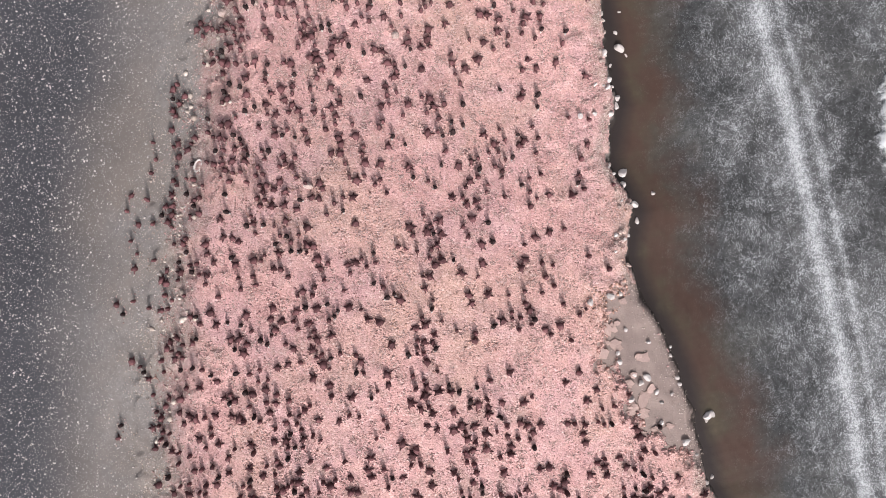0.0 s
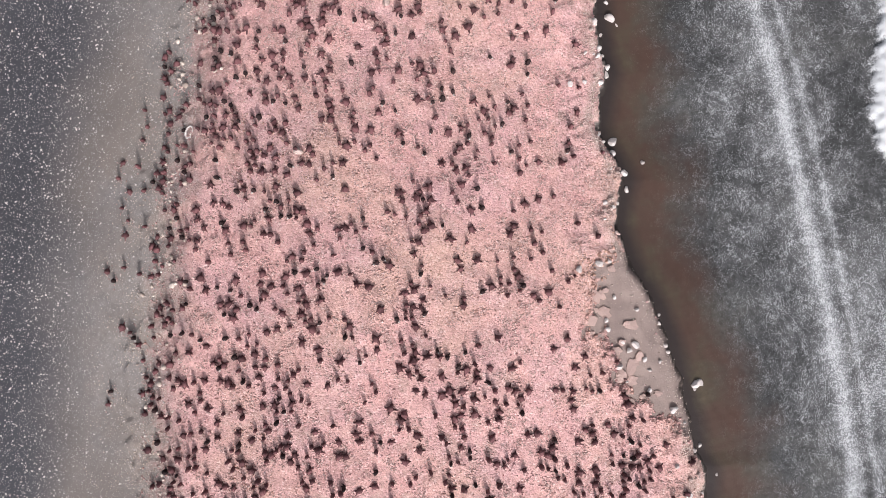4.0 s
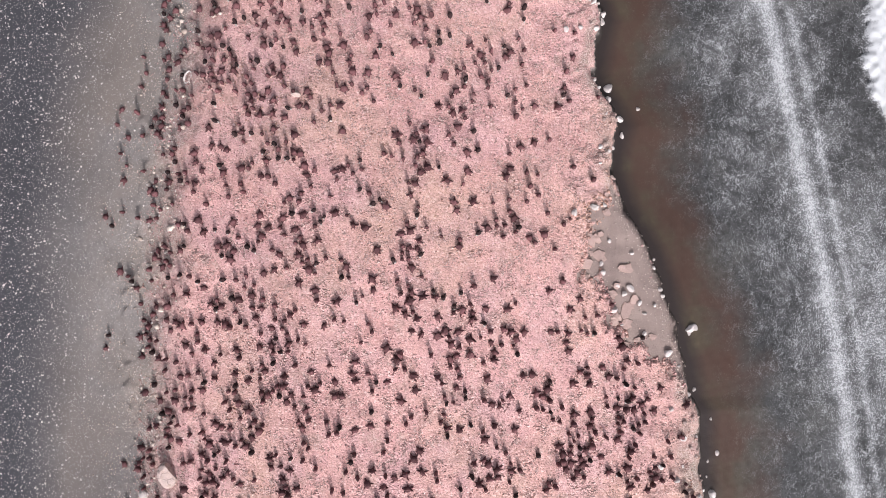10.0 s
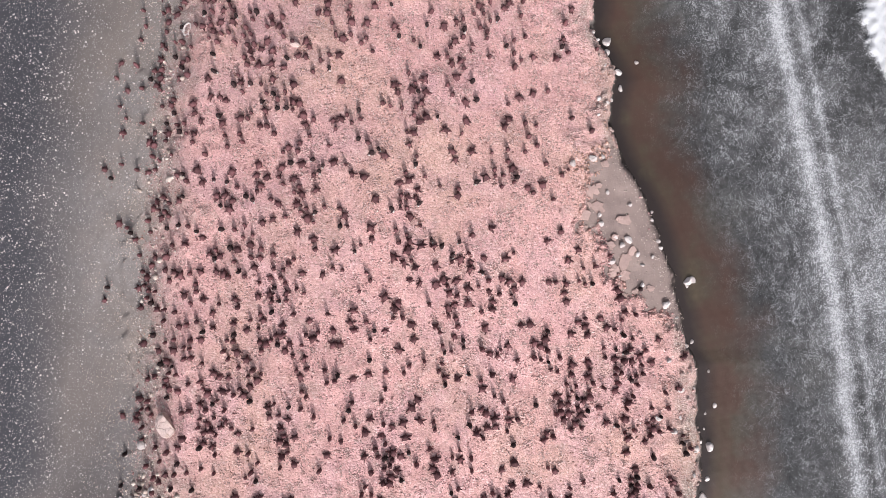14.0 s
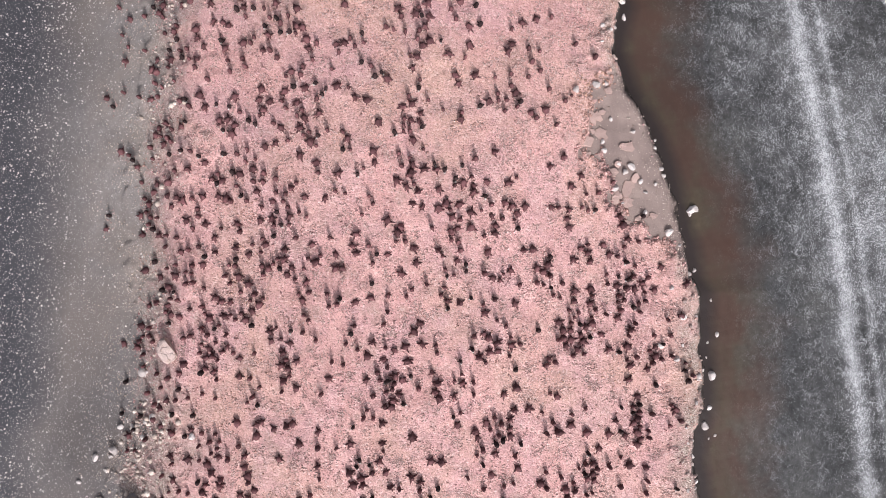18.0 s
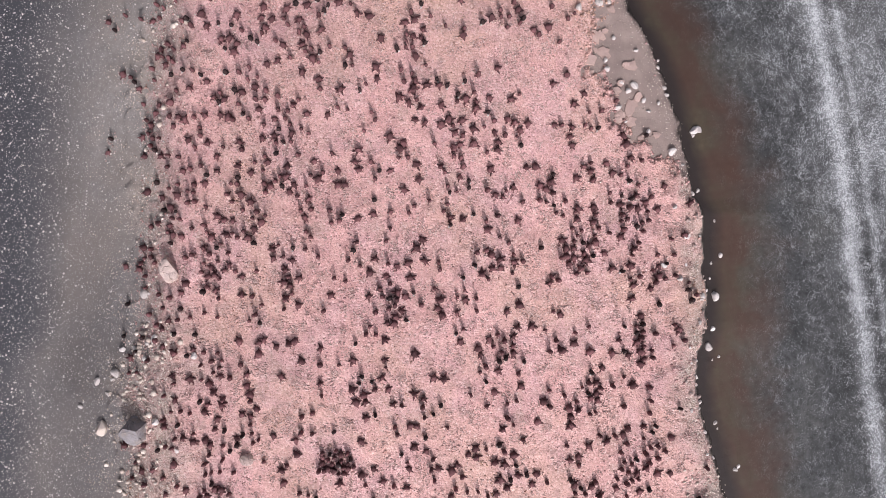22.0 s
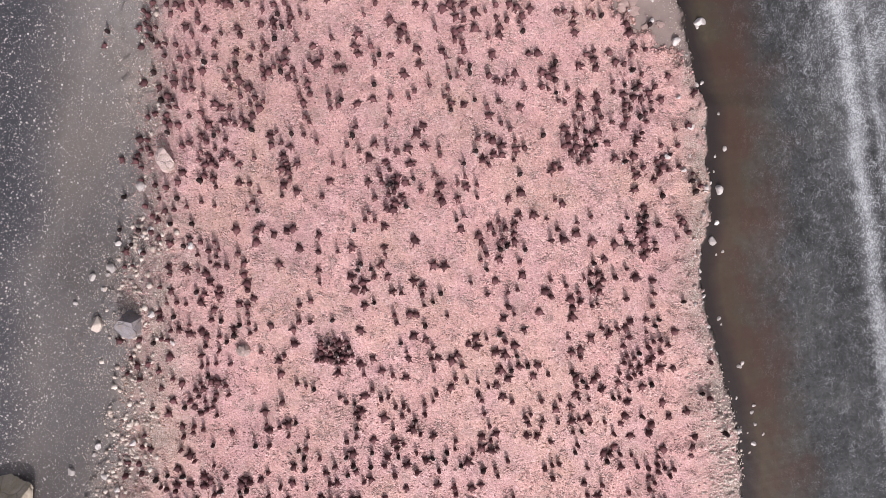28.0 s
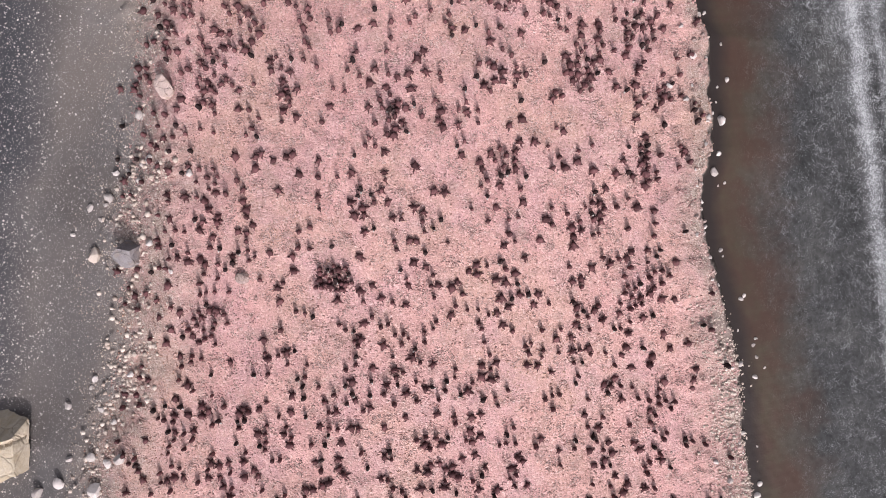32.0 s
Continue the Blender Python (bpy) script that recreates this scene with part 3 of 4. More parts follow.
def boulder_mesh(name, seed, size, mat, sub=3, planes=11, cut=(0.55, 0.95), groove=None, faces=()):
    """An angular block: a ball cut by random planes, its faces roughened, standing on z = 0 sunk by a fifth."""
    bm = bmesh.new()
    bmesh.ops.create_icosphere(bm, subdivisions=sub, radius=1.0)
    rng = np.random.RandomState(seed)
    d = rng.normal(size=(planes, 3))
    d /= np.linalg.norm(d, axis=1)[:, None]
    lim = rng.uniform(*cut, planes)
    for *way, c in faces:
        d, lim = np.vstack([d, np.array(way) / np.linalg.norm(way)]), np.append(lim, c)
    v = np.array([p.co[:] for p in bm.verts])
    for _ in range(2):
        for a, c in zip(d, lim):
            v -= np.clip(v @ a - c, 0, None)[:, None] * a
    off = np.array([noise.noise(Vector(p * 2.6 + seed)) * 0.07 + noise.noise(Vector(p * 7.0 + seed)) * 0.03 for p in v])
    v *= (1 + off)[:, None]
    if groove:
        gy, wide, deep = groove
        line = v[:, 1] - gy - 0.10 * np.sin(v[:, 0] * 4 + seed)
        v[:, 2] -= deep * np.exp(-(line / wide) ** 2) * (v[:, 2] > 0)
    v *= np.array(size) / 2
    v[:, 2] -= v[:, 2].min() + 0.18 * size[2]
    for p, co in zip(bm.verts, v):
        p.co = co
    me = bpy.data.meshes.new(name)
    bm.to_mesh(me)
    bm.free()
    me.materials.append(mat)
    return me


def boulder(name, x, y, me, label, turn=0, group=""):
    ob = new(name, me)
    ob.matrix_world = pose(x, y, ground_z(x, y), 0, 0, turn)
    return tagged(ob, label, "boulder", group)


boulder("boulder", -11.85, -14.75, boulder_mesh("boulder", 5, (0.95, 1.25, 0.8), M_BOULDER_PINK, 4, 9), "large pale pink boulder with a flat top among nests", 8)
boulder("boulder", -13.55, -22.3, boulder_mesh("boulder", 12, (1.5, 1.5, 1.9), M_BOULDER_GREY, 4, 7, (0.55, 0.9), None, [(0.25, 0.85, 0.5, 0.35), (-0.2, -0.35, 0.9, 0.5), (0.9, -0.3, 0.4, 0.55)]), "large grey angular boulder at the colony's edge", 10)
boulder("boulder", -20.65, -32.05, boulder_mesh("boulder", 23, (3.9, 4.7, 2.7), M_BOULDER_CREAM, 5, 12, (0.6, 0.92), (0.18, 0.04, 0.16), [(-0.2, 0.85, 0.45, 0.34), (0.15, -0.3, 0.95, 0.5), (0.95, -0.1, 0.3, 0.66)]), "huge cracked cream granite boulder on the grey beach", 0)


STONES = [boulder_mesh("stone", 40 + k, (1, 1, 0.75), M_PALE, 2, 9, (0.5, 0.95)) for k in range(6)]
TAN_STONES = [boulder_mesh("stone", 80 + k, (1, 1, 0.7), M_TAN, 3, 8, (0.5, 0.9)) for k in range(2)]
PINK_STONES = [boulder_mesh("stone", 60 + k, (1, 1, 0.7), M_BOULDER_PINK, 2, 9, (0.5, 0.95)) for k in range(4)]


def place_stones(rows, meshes, label, group, seed):
    rng = np.random.RandomState(seed)
    for x, y, r in rows:
        ob = new("stone", meshes[rng.randint(len(meshes))])
        s = 2.0 * r
        ob.matrix_world = pose(x, y, ground_z(x, y), 0, 0, rng.uniform(0, 360)) @ Matrix.Diagonal((s * rng.uniform(0.8, 1.0), s * rng.uniform(1.0, 1.25), s, 1))
        tagged(ob, label, "stone", group)


place_stones([(7.70, 11.30, 0.12), (7.82, 11.03, 0.13), (8.46, 10.54, 0.13), (8.63, 9.80, 0.28), (7.72, 9.35, 0.21), (9.00, 9.45, 0.09), (8.68, 11.56, 0.09), (8.21, 8.91, 0.12), (7.93, 8.03, 0.17), (7.91, 7.71, 0.18), (8.48, 7.33, 0.18), (8.41, 6.96, 0.19), (8.00, 6.44, 0.17), (6.55, 6.30, 0.15), (7.24, 6.42, 0.12), (8.79, 3.75, 0.24), (8.72, 3.18, 0.19), (9.31, 2.25, 0.19), (9.41, 1.44, 0.18), (10.25, 2.79, 0.12), (8.18, 0.77, 0.12)],
             STONES, "whitish angular stone at the foot of the bank", "stones along the bank", 1)
place_stones([(7.92, -2.03, 0.19), (6.95, -2.33, 0.19), (8.40, -1.95, 0.14), (8.64, -3.62, 0.11), (9.71, -4.18, 0.11), (10.90, -4.48, 0.09), (10.83, -4.86, 0.11), (11.10, -5.87, 0.13), (11.25, -6.17, 0.12), (9.01, -5.71, 0.12), (9.64, -5.82, 0.18), (9.34, -6.08, 0.15), (10.09, -6.50, 0.13), (10.81, -6.61, 0.12), (8.87, -6.83, 0.19), (10.35, -7.00, 0.12), (12.70, -7.74, 0.21), (12.64, -7.97, 0.11), (8.33, -5.09, 0.14), (8.26, -4.67, 0.12), (10.34, -7.92, 0.12), (9.25, -7.52, 0.08)],
             STONES, "whitish stone lying on bare grey mud", "stones on the mud", 2)
place_stones([(12.90, -7.72, 0.21), (11.47, -8.85, 0.24), (12.03, -9.45, 0.09), (12.88, -10.60, 0.14), (12.49, -10.76, 0.13), (11.63, -11.44, 0.14), (13.73, -12.03, 0.09), (12.22, -12.79, 0.17), (14.06, -13.66, 0.12), (13.59, -14.02, 0.09), (13.51, -14.75, 0.09), (13.78, -15.57, 0.26), (13.02, -15.57, 0.14), (13.68, -17.15, 0.15), (13.54, -18.01, 0.22), (13.74, -18.62, 0.08), (14.06, -18.48, 0.09), (11.95, -14.77, 0.18), (11.19, -14.17, 0.15)],
             STONES, "whitish stone at the water's edge", "stones along the bank", 3)
place_stones([(15.14, -23.76, 0.12), (14.97, -23.90, 0.13), (13.93, -21.63, 0.12), (14.06, -21.89, 0.08), (14.88, -25.37, 0.09), (15.78, -25.75, 0.12), (15.69, -26.08, 0.12), (15.88, -26.63, 0.12), (16.30, -27.12, 0.09), (15.82, -27.56, 0.14), (15.28, -30.20, 0.12), (16.07, -30.86, 0.09), (15.04, -26.95, 0.17), (14.67, -32.39, 0.15), (14.00, -31.56, 0.14), (16.23, -32.63, 0.14), (16.12, -33.19, 0.17)],
             STONES, "whitish stone at the water's edge", "stones along the bank", 4)
place_stones([(-14.84, -19.80, 0.24), (-15.86, -20.28, 0.18), (-14.46, -18.62, 0.18), (-15.02, -20.15, 0.12), (-16.81, -21.58, 0.13), (-15.29, -20.81, 0.11), (-13.77, -18.55, 0.14), (-13.20, -18.99, 0.14), (-12.68, -18.01, 0.19), (-13.09, -18.26, 0.12), (-10.57, -18.68, 0.19), (-12.48, -21.89, 0.17), (-11.41, -23.16, 0.14), (-17.09, -29.87, 0.21), (-15.54, -28.49, 0.19), (-15.21, -29.90, 0.17), (-15.78, -28.89, 0.14), (-14.45, -30.42, 0.17), (-17.38, -33.64, 0.32), (-18.64, -34.31, 0.31), (-15.26, -33.68, 0.38), (-13.96, -32.05, 0.28), (-14.67, -32.36, 0.26), (-15.55, -32.15, 0.24), (-16.85, -32.42, 0.18), (-13.56, -28.08, 0.17), (-13.31, -15.92, 0.24), (-13.16, -15.94, 0.12)],
             STONES, "pale stone at the sandy edge of the colony", "stones along the beach", 5)
place_stones([(-15.5, -22.5, 0.40)], TAN_STONES, "large pale tan stone on sand beside the grey boulder", "", 12)
place_stones([(-10.42, 11.41, 0.24), (-10.48, 11.03, 0.17), (-12.76, 4.49, 0.14), (-5.95, 3.00, 0.24), (-2.04, 9.94, 0.19), (-8.63, 11.64, 0.14), (-14.30, 3.83, 0.08), (-11.34, 2.63, 0.12), (-9.57, 6.31, 0.12), (-7.97, -23.39, 0.33)],
             PINK_STONES, "pale pinkish flat stone among the nests", "stones in the colony", 6)


def ring_stone(x, y):
    """A pale stone worn hollow, seen as an oval rim."""
    bm = bmesh.new()
    rng = np.random.RandomState(9)
    n, m = 20, 7
    rows = []
    for i in range(n):
        a = 6.283 * i / n
        fat = 0.05 * rng.uniform(0.7, 1.3)
        rows.append([bm.verts.new(((0.16 + fat * math.cos(u)) * math.cos(a), (0.30 + fat * math.cos(u)) * math.sin(a), 0.03 + fat * math.sin(u)))
                     for u in (6.283 * j / m for j in range(m))])
    for i in range(n):
        for j in range(m):
            bm.faces.new((rows[i][j], rows[(i + 1) % n][j], rows[(i + 1) % n][(j + 1) % m], rows[i][(j + 1) % m]))
    me = bpy.data.meshes.new("hollow_stone")
    bm.to_mesh(me)
    bm.free()
    me.materials.append(M_PALE)
    ob = new("hollow_stone", me)
    ob.matrix_world = pose(x, y, ground_z(x, y), 8, 0, -22)
    tagged(ob, "pale oval hollow stone rim among gravel", "stone")


ring_stone(-11.47, 4.06)


def edge_blocks():
    """Blocks that line the crumbling edge of the bank."""
    rng = np.random.RandomState(31)
    rows = []
    while len(rows) < 110:
        y = rng.uniform(-33, 12)
        b = -abs(rng.normal()) * (0.45 if y > -24 else 0.8) + 0.15
        x = float(bank_x(y)) + b
        if mud_mask(np.array(x), np.array(y)) < 0.5 and (y > -1 or y < -9.5):
            rows.append((x, y, rng.uniform(0.06, 0.13)))
    return rows


place_stones(edge_blocks(), PINK_STONES + STONES[:2], "pale pink block on the crumbling bank", "blocks along the bank", 8)


def crust_plates():
    """Flat plates of broken guano crust lying on the bare mud along its inner edge."""
    rng = np.random.RandomState(47)
    built = 0
    while built < 24:
        y = rng.uniform(-9.2, -2.2)
        x = float(bank_x(y)) - rng.uniform(0.9, 3.4)
        if mud_mask(np.array(x), np.array(y)) < 0.9 or mud_mask(np.array(x - 0.75), np.array(y)) > 0.5 and rng.uniform() < 0.75:
            continue
        n, r, thick = rng.randint(8, 13), rng.uniform(0.12, 0.34), rng.uniform(0.05, 0.09)
        bm = bmesh.new()
        rim = [(r * rng.uniform(0.55, 1.15) * math.cos(6.283 * k / n), 1.3 * r * rng.uniform(0.55, 1.15) * math.sin(6.283 * k / n)) for k in range(n)]
        low, high = [bm.verts.new((u, v, -0.03)) for u, v in rim], [bm.verts.new((0.93 * u, 0.93 * v, thick * rng.uniform(0.8, 1.2))) for u, v in rim]
        mid = bm.verts.new((0, 0, thick * 1.15))
        for k in range(n):
            j = (k + 1) % n
            bm.faces.new((low[k], low[j], high[j], high[k]))
            bm.faces.new((high[k], high[j], mid))
        me = bpy.data.meshes.new("crust_plate")
        bm.to_mesh(me)
        bm.free()
        me.materials.append(M_CRUST)
        ob = new("crust_plate", me)
        ob.matrix_world = pose(x, y, ground_z(x, y), 0, 0, rng.uniform(0, 360))
        tagged(ob, "flat ragged plate of pinkish guano crust on mud", "crust plate", "crust plates round the mud")
        built += 1


crust_plates()


# ---- things: nests, each with stone shapes added in place of its penguin ----
def standing_mesh(name, seed, wide, tall, mat):
    """A slender stone shape on end, in place of a penguin: widest at a third of its height, its top drawn in, faces
    chipped.
    """
    rng = np.random.RandomState(seed)
    n, levels = 7, [(-0.08, 0.85), (0.12, 1.0), (0.40, 1.0), (0.70, 0.90), (0.90, 0.66)]
    ph = rng.uniform(0, 6.283, n)
    bm = bmesh.new()
    rings = []
    for u, k in levels:
        rings.append([bm.verts.new((wide * k * math.cos(6.283 * i / n + 0.12 * math.sin(ph[i])) * rng.uniform(0.88, 1.1),
                                    1.15 * wide * k * math.sin(6.283 * i / n) * rng.uniform(0.88, 1.1), tall * u)) for i in range(n)])
    top = bm.verts.new((wide * rng.uniform(-0.3, 0.3), wide * rng.uniform(-0.3, 0.3), tall))
    for a, b in zip(rings, rings[1:]):
        for i in range(n):
            j = (i + 1) % n
            bm.faces.new((a[i], a[j], b[j]))
            bm.faces.new((a[i], b[j], b[i]))
    for i in range(n):
        bm.faces.new((rings[-1][i], rings[-1][(i + 1) % n], top))
    me = bpy.data.meshes.new(name)
    bm.to_mesh(me)
    bm.free()
    me.materials.append(mat)
    return me


def wedge_mesh(name, seed, long, wide, tall, mat):
    """A pointed flat piece of a penguin stand-in, lying outwards along x from the origin."""
    rng = np.random.RandomState(seed)
    q = rng.uniform(0.8, 1.2, 6)
    v = [(-0.3 * long, -wide * q[0], -0.02), (-0.3 * long, wide * q[1], -0.02), (0.45 * long, wide * 0.62 * q[2], -0.02), (long, 0.2 * wide, 0.0),
         (0.45 * long, -wide * 0.62 * q[3], -0.02), (-0.2 * long, 0, tall * q[4]), (0.4 * long, 0, 0.62 * tall * q[5])]
    f = [(0, 5, 1), (1, 5, 6), (1, 6, 2), (2, 6, 3), (3, 6, 4), (4, 6, 0), (0, 6, 5)]
    me = bpy.data.meshes.new(name)
    me.from_pydata(v, [], [g[::-1] for g in f])
    me.materials.append(mat)
    return me


def upright_kit(seed, dark):
    """An upright stone shape that stands in for a penguin, with small wedges at its foot."""
    rng = np.random.RandomState(seed)
    wide, tall = rng.uniform(0.080, 0.118), rng.uniform(0.34, 0.50)
    mat = M_STAND_IN_DARK if dark else M_STAND_IN
    kit = [("core_stone", standing_mesh("core_stone", seed, wide, tall, mat), Matrix.Identity(4))]
    for k in range(rng.randint(1, 3) if not dark else 2):
        a = rng.uniform(0, 6.283)
        me = wedge_mesh("rim_stone", seed * 31 + k, rng.uniform(0.07, 0.13), 0.05, 0.08, mat)
        kit.append(("rim_stone", me, pose(wide * 0.9 * math.cos(a), wide * 0.9 * math.sin(a), 0, 0, 0, math.degrees(a))))
    # pale lump on the south side in place of the white belly
    if dark and seed % 3:
        s = rng.uniform(0.07, 0.12)
        me = boulder_mesh("pale_stone", seed * 31 + 9, (s * 1.3, s, s * 1.4), M_PALE, 1, 7, (0.55, 0.95))
        a = -1.57 + rng.uniform(-0.8, 0.8)
        kit.append(("pale_stone", me, pose(wide * 1.35 * math.cos(a), wide * 1.35 * math.sin(a), 0, 0, 0, rng.uniform(0, 360))))
    return kit


def star_kit(seed):
    """A low stand-in for a penguin: a rounded heart with pointed pieces spread round it."""
    rng = np.random.RandomState(seed)
    r, h = rng.uniform(0.12, 0.165), rng.uniform(0.24, 0.38)
    kit = [("core_stone", boulder_mesh("core_stone", seed, (2 * r, 2.3 * r, h * 1.2), M_STAND_IN, 2, 9, (0.5, 0.95)), Matrix.Identity(4))]
    n = rng.randint(3, 6)
    turn = rng.uniform(0, 6.283)
    for k in range(n):
        a = turn + 6.283 * (k + rng.uniform(-0.4, 0.4)) / n
        me = wedge_mesh("rim_stone", seed * 31 + k, rng.uniform(0.09, 0.20), rng.uniform(0.05, 0.09), rng.uniform(0.09, 0.16), M_STAND_IN)
        kit.append(("rim_stone", me, pose(0.85 * r * math.cos(a), 0.95 * r * math.sin(a), 0, 0, 0, math.degrees(a) + rng.uniform(-12, 12))))
    return kit


KITS = [upright_kit(100 + k, False) for k in range(8)] + [upright_kit(120 + k, True) for k in range(6)] + [star_kit(140 + k) for k in range(10)]
KIT_LABELS = ["upright brown guano-stained stone with small stones at its foot"] * 8 + ["upright blackish stone with pale pebble at its foot"] * 6 + ["low star-shaped heap of brown guano-stained nest stones"] * 10
CHANCE = np.array([0.47 / 8] * 8 + [0.13 / 6] * 6 + [0.40 / 10] * 10)


def stand_in_pose(rng, x, y, k):
    s = rng.uniform(0.85, 1.15)
    turn = rng.uniform(-50, 50) if k < 14 else rng.uniform(0, 360)
    lean = 7 if k < 14 else 4
    return pose(x, y, ground_z(x, y), rng.uniform(-lean, lean), rng.uniform(-lean, lean), turn) @ Matrix.Diagonal((s, s, s * rng.uniform(0.85, 1.1), 1))


def build_stand_ins():
    rng = np.random.RandomState(5)
    for x, y in NEAR:
        k = rng.choice(len(KITS), p=CHANCE)
        nest = new("nest")
        nest.empty_display_size = 0.2
        nest.matrix_world = stand_in_pose(rng, x, y, k)
        tagged(nest, KIT_LABELS[k], "nest", "nests of the colony")
        for name, me, m in KITS[k]:
            part(name, me, nest).matrix_basis = m
    joined = []
    for kit in KITS:
        pieces = {}
        for name, me, m in kit:
            v = np.empty(len(me.vertices) * 3)
            me.vertices.foreach_get("co", v)
            v = v.reshape(-1, 3) @ np.array(m.to_3x3()).T + np.array(m.translation)
            f = np.empty(len(me.polygons) * 3, np.int32)
            me.polygons.foreach_get("vertices", f)
            vs, fs = pieces.setdefault(me.materials[0].name, ([], []))
            fs.append(f.reshape(-1, 3) + sum(len(a) for a in vs))
            vs.append(v)
        joined.append({key: (np.concatenate(vs), np.concatenate(fs)) for key, (vs, fs) in pieces.items()})
    heaps = {}
    for x, y in FAR:
        k = rng.choice(len(KITS), p=CHANCE)
        m = stand_in_pose(rng, x, y, k)
        for key, (v, f) in joined[k].items():
            vs, fs = heaps.setdefault(key, ([], []))
            fs.append((len(vs), f))
            vs.append(v @ np.array(m.to_3x3()).T + np.array(m.translation))
    for mat, name, label in ((M_STAND_IN, "nests", "many brown stained nest stones across the colony"), (M_STAND_IN_DARK, "dark_nests", "many blackish upright nest stones across the colony"),
                             (M_PALE, "nest_markers", "small pale stones beside the blackish nest stones")):
        vs, fs = heaps[mat.name]
        base = np.concatenate([[0], np.cumsum([len(v) for v in vs])])
        ob = new(name, mesh_of(name, np.concatenate(vs), np.concatenate([f + base[i] for i, f in fs]), mat))
        tagged(ob, label, "nests", kind="stuff")


build_stand_ins()


# ---- stuff: pebbles ----
def shard(seed):
    """A small pebble of eight faces."""
    rng = np.random.RandomState(seed)
    v = np.array([(1, 0, 0), (0, 1, 0), (-1, 0, 0), (0, -1, 0), (0, 0, 0.9), (0, 0, -0.6)], float)
    v += rng.uniform(-0.28, 0.28, v.shape)
    f = np.array([(0, 1, 4), (1, 2, 4), (2, 3, 4), (3, 0, 4), (1, 0, 5), (2, 1, 5), (3, 2, 5), (0, 3, 5)])
    return v, f


SHARDS = [shard(k) for k in range(12)]
ROUNDS = [lump(200 + k, 0.3, 0.7) for k in range(8)]


def strew(name, label, n, lo, hi, keep, sizes, mat, seed, protos=SHARDS, sink=0.25):
    rng = np.random.RandomState(seed)
    x, y = rng.uniform(lo[0], hi[0], n), rng.uniform(lo[1], hi[1], n)
    ok = rng.uniform(size=n) < keep(x, y)
    x, y = x[ok], y[ok]
    z = height(x, y)
    r = sizes[0] * (sizes[1] / sizes[0]) ** (rng.uniform(size=len(x)) ** 2.2)
    ob = scatter(name, protos, np.stack([x, y, z], 1), r, mat, rng, sink)
    return tagged(ob, label, "pebbles", kind="stuff")


def old_nests(x, y):
    """Patches where old nest pebbles lie thicker."""
    return step(0.25, 0.8, wave(x, y, 0.55, 51)) * 0.7 + step(0.5, 0.9, wave(x, y, 1.4, 52)) * 0.5


def in_colony(x, y):
    return (x > west_x(y) - 0.4) * (ragged_bank(x, y) < -0.05) * (1 - mud_mask(x, y))


strew("colony_pebbles", "pinkish guano-coated pebbles strewn over the colony", 130000, (-16, -35.5), (16, 13.5),
      lambda x, y: in_colony(x, y) * np.clip(0.16 + 0.7 * old_nests(x, y), 0, 1), (0.020, 0.065), M_GUANO, 61)
strew("beach_pebbles", "white pebbles strewn over the dark grey beach", 26000, (-23, -35.5), (-10.5, 13.5),
      lambda x, y: (x < west_x(y) + 1.2) * np.clip(0.28 + 0.38 * step(2.5, 7, west_x(y) - x) + 0.35 * step(0.2, 0.9, wave(x, y, 0.35, 53)), 0, 1),
      (0.016, 0.074), M_PALE, 62, ROUNDS)
strew("fringe_pebbles", "pale stones heaped along the beach edge of the colony", 20000, (-17.5, -35.5), (-9.5, 13.5),
      lambda x, y: np.exp(-((x - west_x(y) - 0.5 + 0.6 * wave(x, y, 0.3, 54)) / 1.0) ** 2) * (0.15 + 0.60 * step(-16.0, -19.0, y)), (0.024, 0.20), M_TAN, 63, ROUNDS)
strew("bank_pebbles", "pale pebbles along the crumbling edge of the bank", 16000, (6.5, -35.5), (17, 13.5),
      lambda x, y: np.exp(-((ragged_bank(x, y) + 0.18) / 0.22) ** 2) * 0.7 * (1 - 0.8 * mud_mask(x, y)) + 0.5 * np.exp(-((ragged_bank(x, y) + 0.5) / 0.6) ** 2) * step(-25, -27, y),
      (0.025, 0.09), M_GUANO, 64, ROUNDS)


def gravel_patch(x, y):
    return step(0.45, 0.75, wave(x, y, 0.5, 71) + 0.4 * wave(x, y, 1.6, 72)) * (0.35 + 0.65 * step(0.4, 2.6, np.abs(x)))


strew("grey_gravel", "grey and whitish gravel in patches of old nests", 170000, (-16, -35.5), (16, 13.5),
      lambda x, y: in_colony(x, y) * gravel_patch(x, y), (0.022, 0.062), M_GREY, 65)
strew("beach_gravel", "fine whitish gravel patches where sand meets the colony", 60000, (-17, -35.5), (-8.5, 13.5),
      lambda x, y: np.exp(-((x - west_x(y) + 0.5) / 1.9) ** 2) * (0.12 + 0.5 * step(-0.3, 0.6, wave(x, y, 0.4, 73))), (0.018, 0.050), M_TAN, 66)
strew("shore_stones", "tan and whitish stones spilling over the south bank", 14000, (11.5, -35.5), (18.5, -22.5),
      lambda x, y: step(22.8, 25.5, -y) * (np.exp(-((ragged_bank(x, y) + 0.5) / 0.75) ** 2) * 0.8 + 0.22 * np.exp(-((ragged_bank(x, y) - 0.4) / 0.4) ** 2)),
      (0.025, 0.11), M_TAN, 67, ROUNDS)


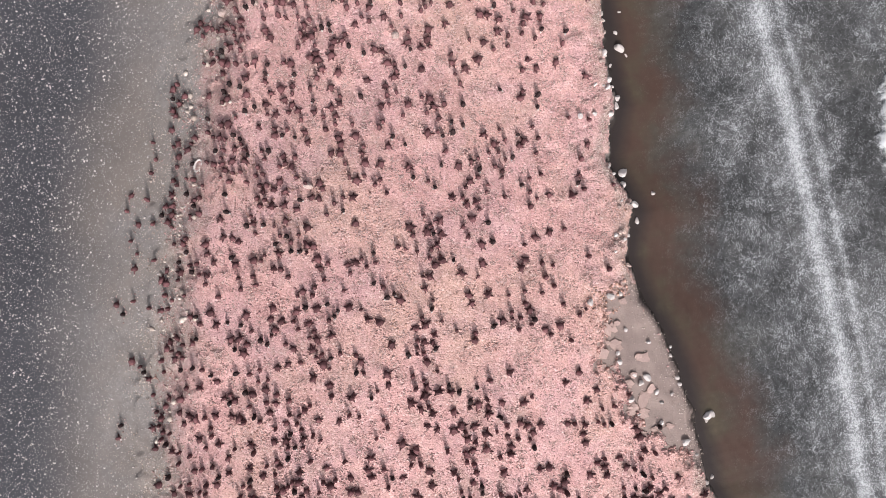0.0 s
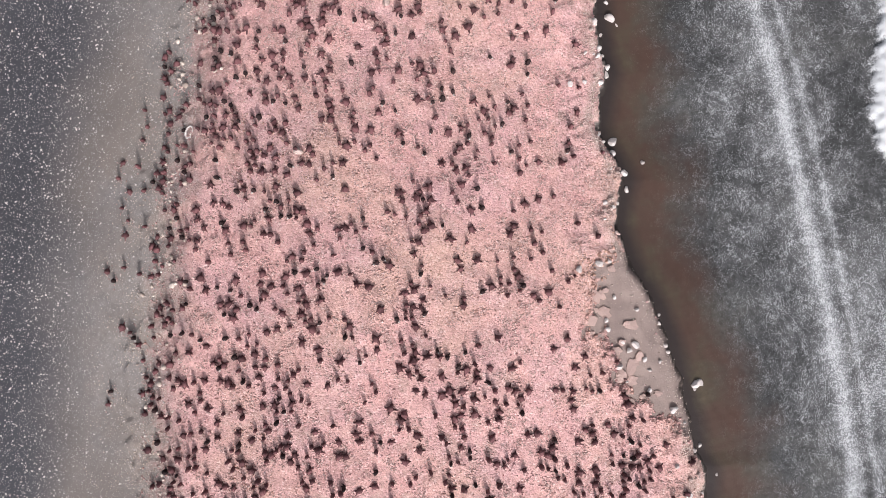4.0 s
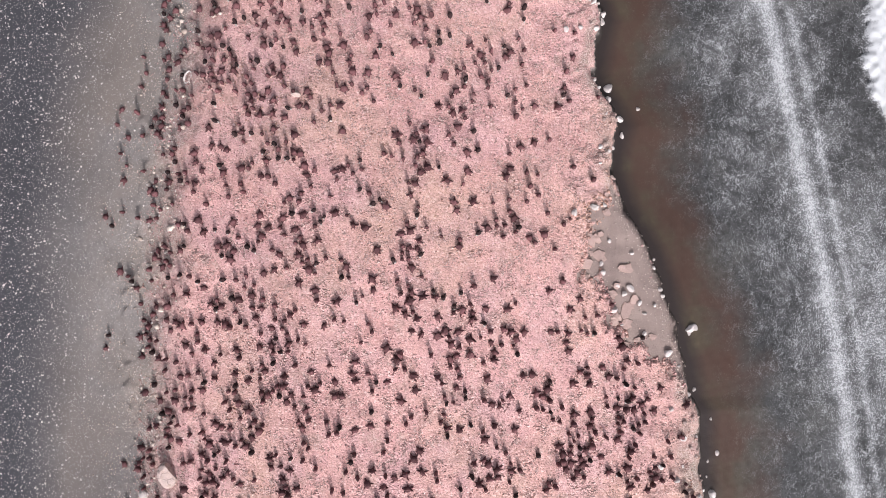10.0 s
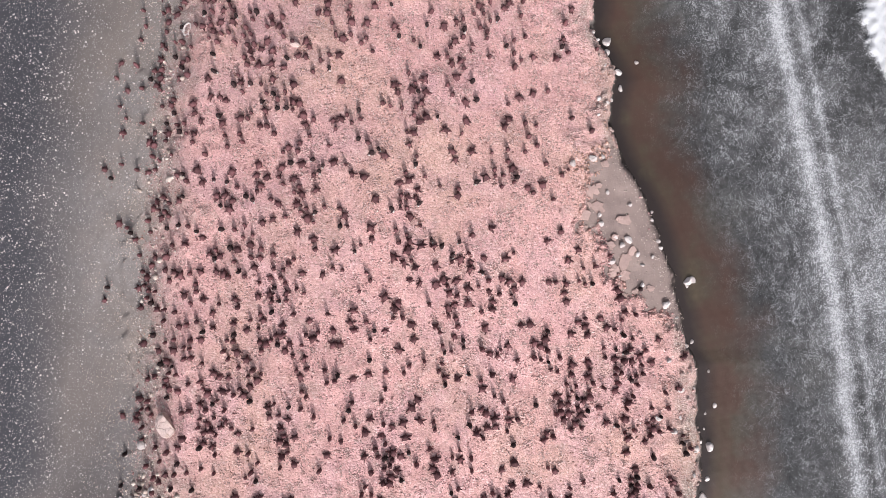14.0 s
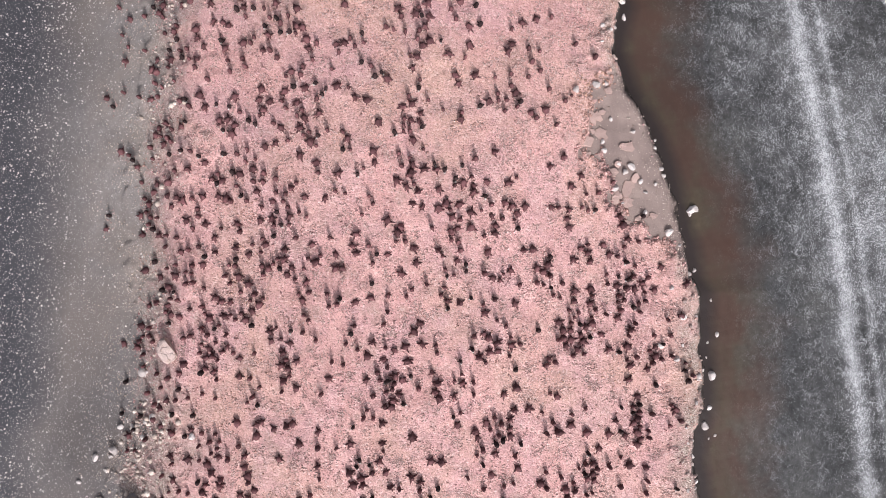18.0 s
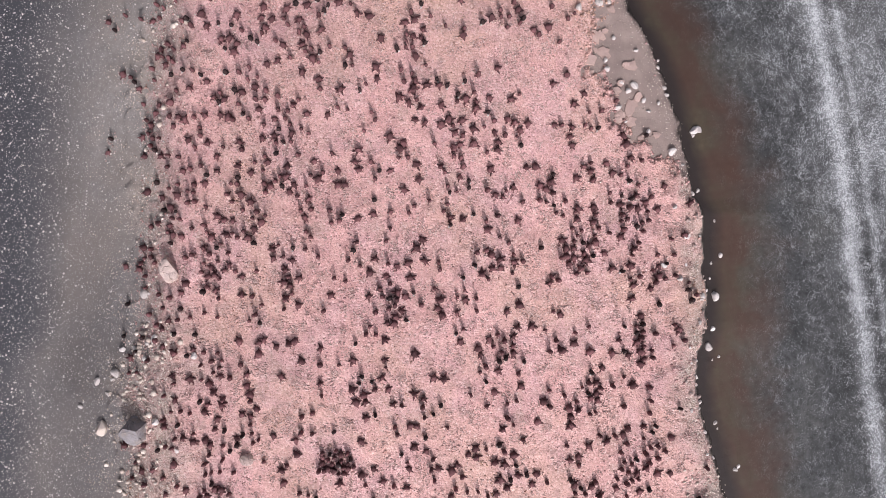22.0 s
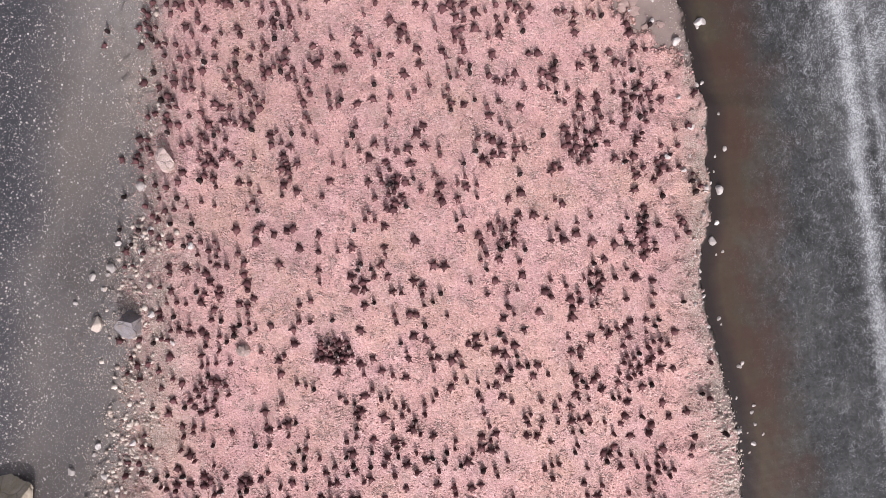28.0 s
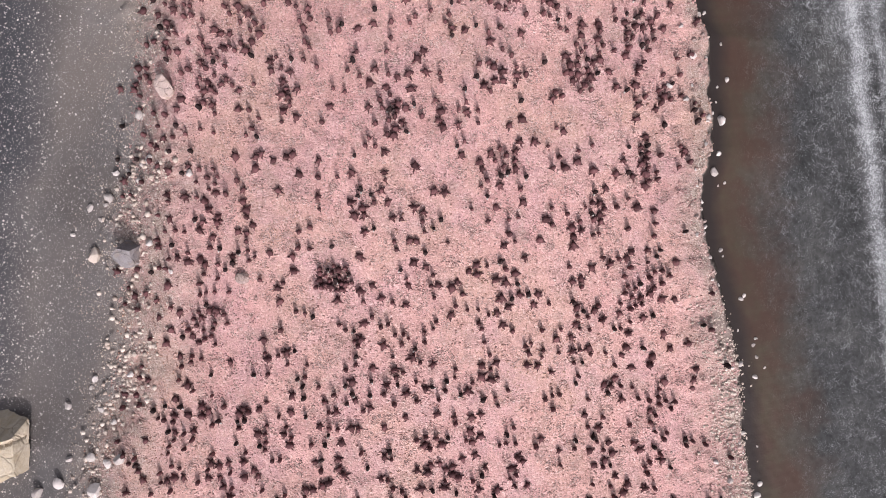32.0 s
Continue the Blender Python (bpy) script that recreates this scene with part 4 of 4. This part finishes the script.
def pebble_rings(name, label, centres, count, inner, outer, sizes, mat, seed):
    """Pebbles laid round each centre, thicker towards the inner edge."""
    rng = np.random.RandomState(seed)
    c = np.repeat(np.array(centres), count, 0)
    a, r = rng.uniform(0, 6.283, len(c)), inner + (outer - inner) * rng.uniform(size=len(c)) ** 1.3
    x, y = c[:, 0] + r * np.cos(a), c[:, 1] + r * np.sin(a)
    ok = (ragged_bank(x, y) < -0.1) & (rng.uniform(size=len(c)) < 0.85)
    x, y = x[ok], y[ok]
    ob = scatter(name, SHARDS, np.stack([x, y, height(x, y)], 1), rng.uniform(*sizes, len(x)), mat, rng, 0.25)
    tagged(ob, label, "pebbles", kind="stuff")


def old_nest_centres():
    rng = np.random.RandomState(91)
    taken, out = np.array(NESTS), []
    while len(out) < 900:
        y = rng.uniform(-34.5, 12.5)
        x = rng.uniform(float(west_x(y)) + 0.5, float(bank_x(y)) - 0.5)
        if ((taken - (x, y)) ** 2).sum(1).min() > 0.2 and mud_mask(np.array(x), np.array(y)) < 0.5:
            out.append((x, y))
    return out


pebble_rings("nest_pebbles", "loose grey and whitish pebbles round the nests", NESTS, 11, 0.14, 0.48, (0.02, 0.05), M_GREY, 92)
pebble_rings("old_nest_pebbles", "round speckled patches of pebbles from old nests", old_nest_centres(), 42, 0.0, 0.30, (0.02, 0.042), M_GREY, 93)


def mud_rim(x, y):
    """Where the crust of the colony breaks off above the bare mud."""
    m = [mud_mask(x + dx, y + dy) for dx, dy in ((0.16, 0), (-0.16, 0), (0, 0.16), (0, -0.16))]
    return (np.max(m, 0) - np.min(m, 0)) * (ragged_bank(x, y) < -0.35)


strew("crust_crumbs", "pale pinkish crumbs of broken guano crust round the mud", 26000, (5, -11), (14.5, -1), lambda x, y: mud_rim(x, y) * 0.5, (0.03, 0.10), M_GUANO, 68)
strew("mud_grit", "fine pale grit on the bare mud", 9000, (5, -11), (14.5, -1), lambda x, y: mud_mask(x, y) * np.clip(0.1 + np.exp(-((ragged_bank(x, y) + 0.25) / 0.3) ** 2), 0, 1), (0.015, 0.045), M_TAN, 69)
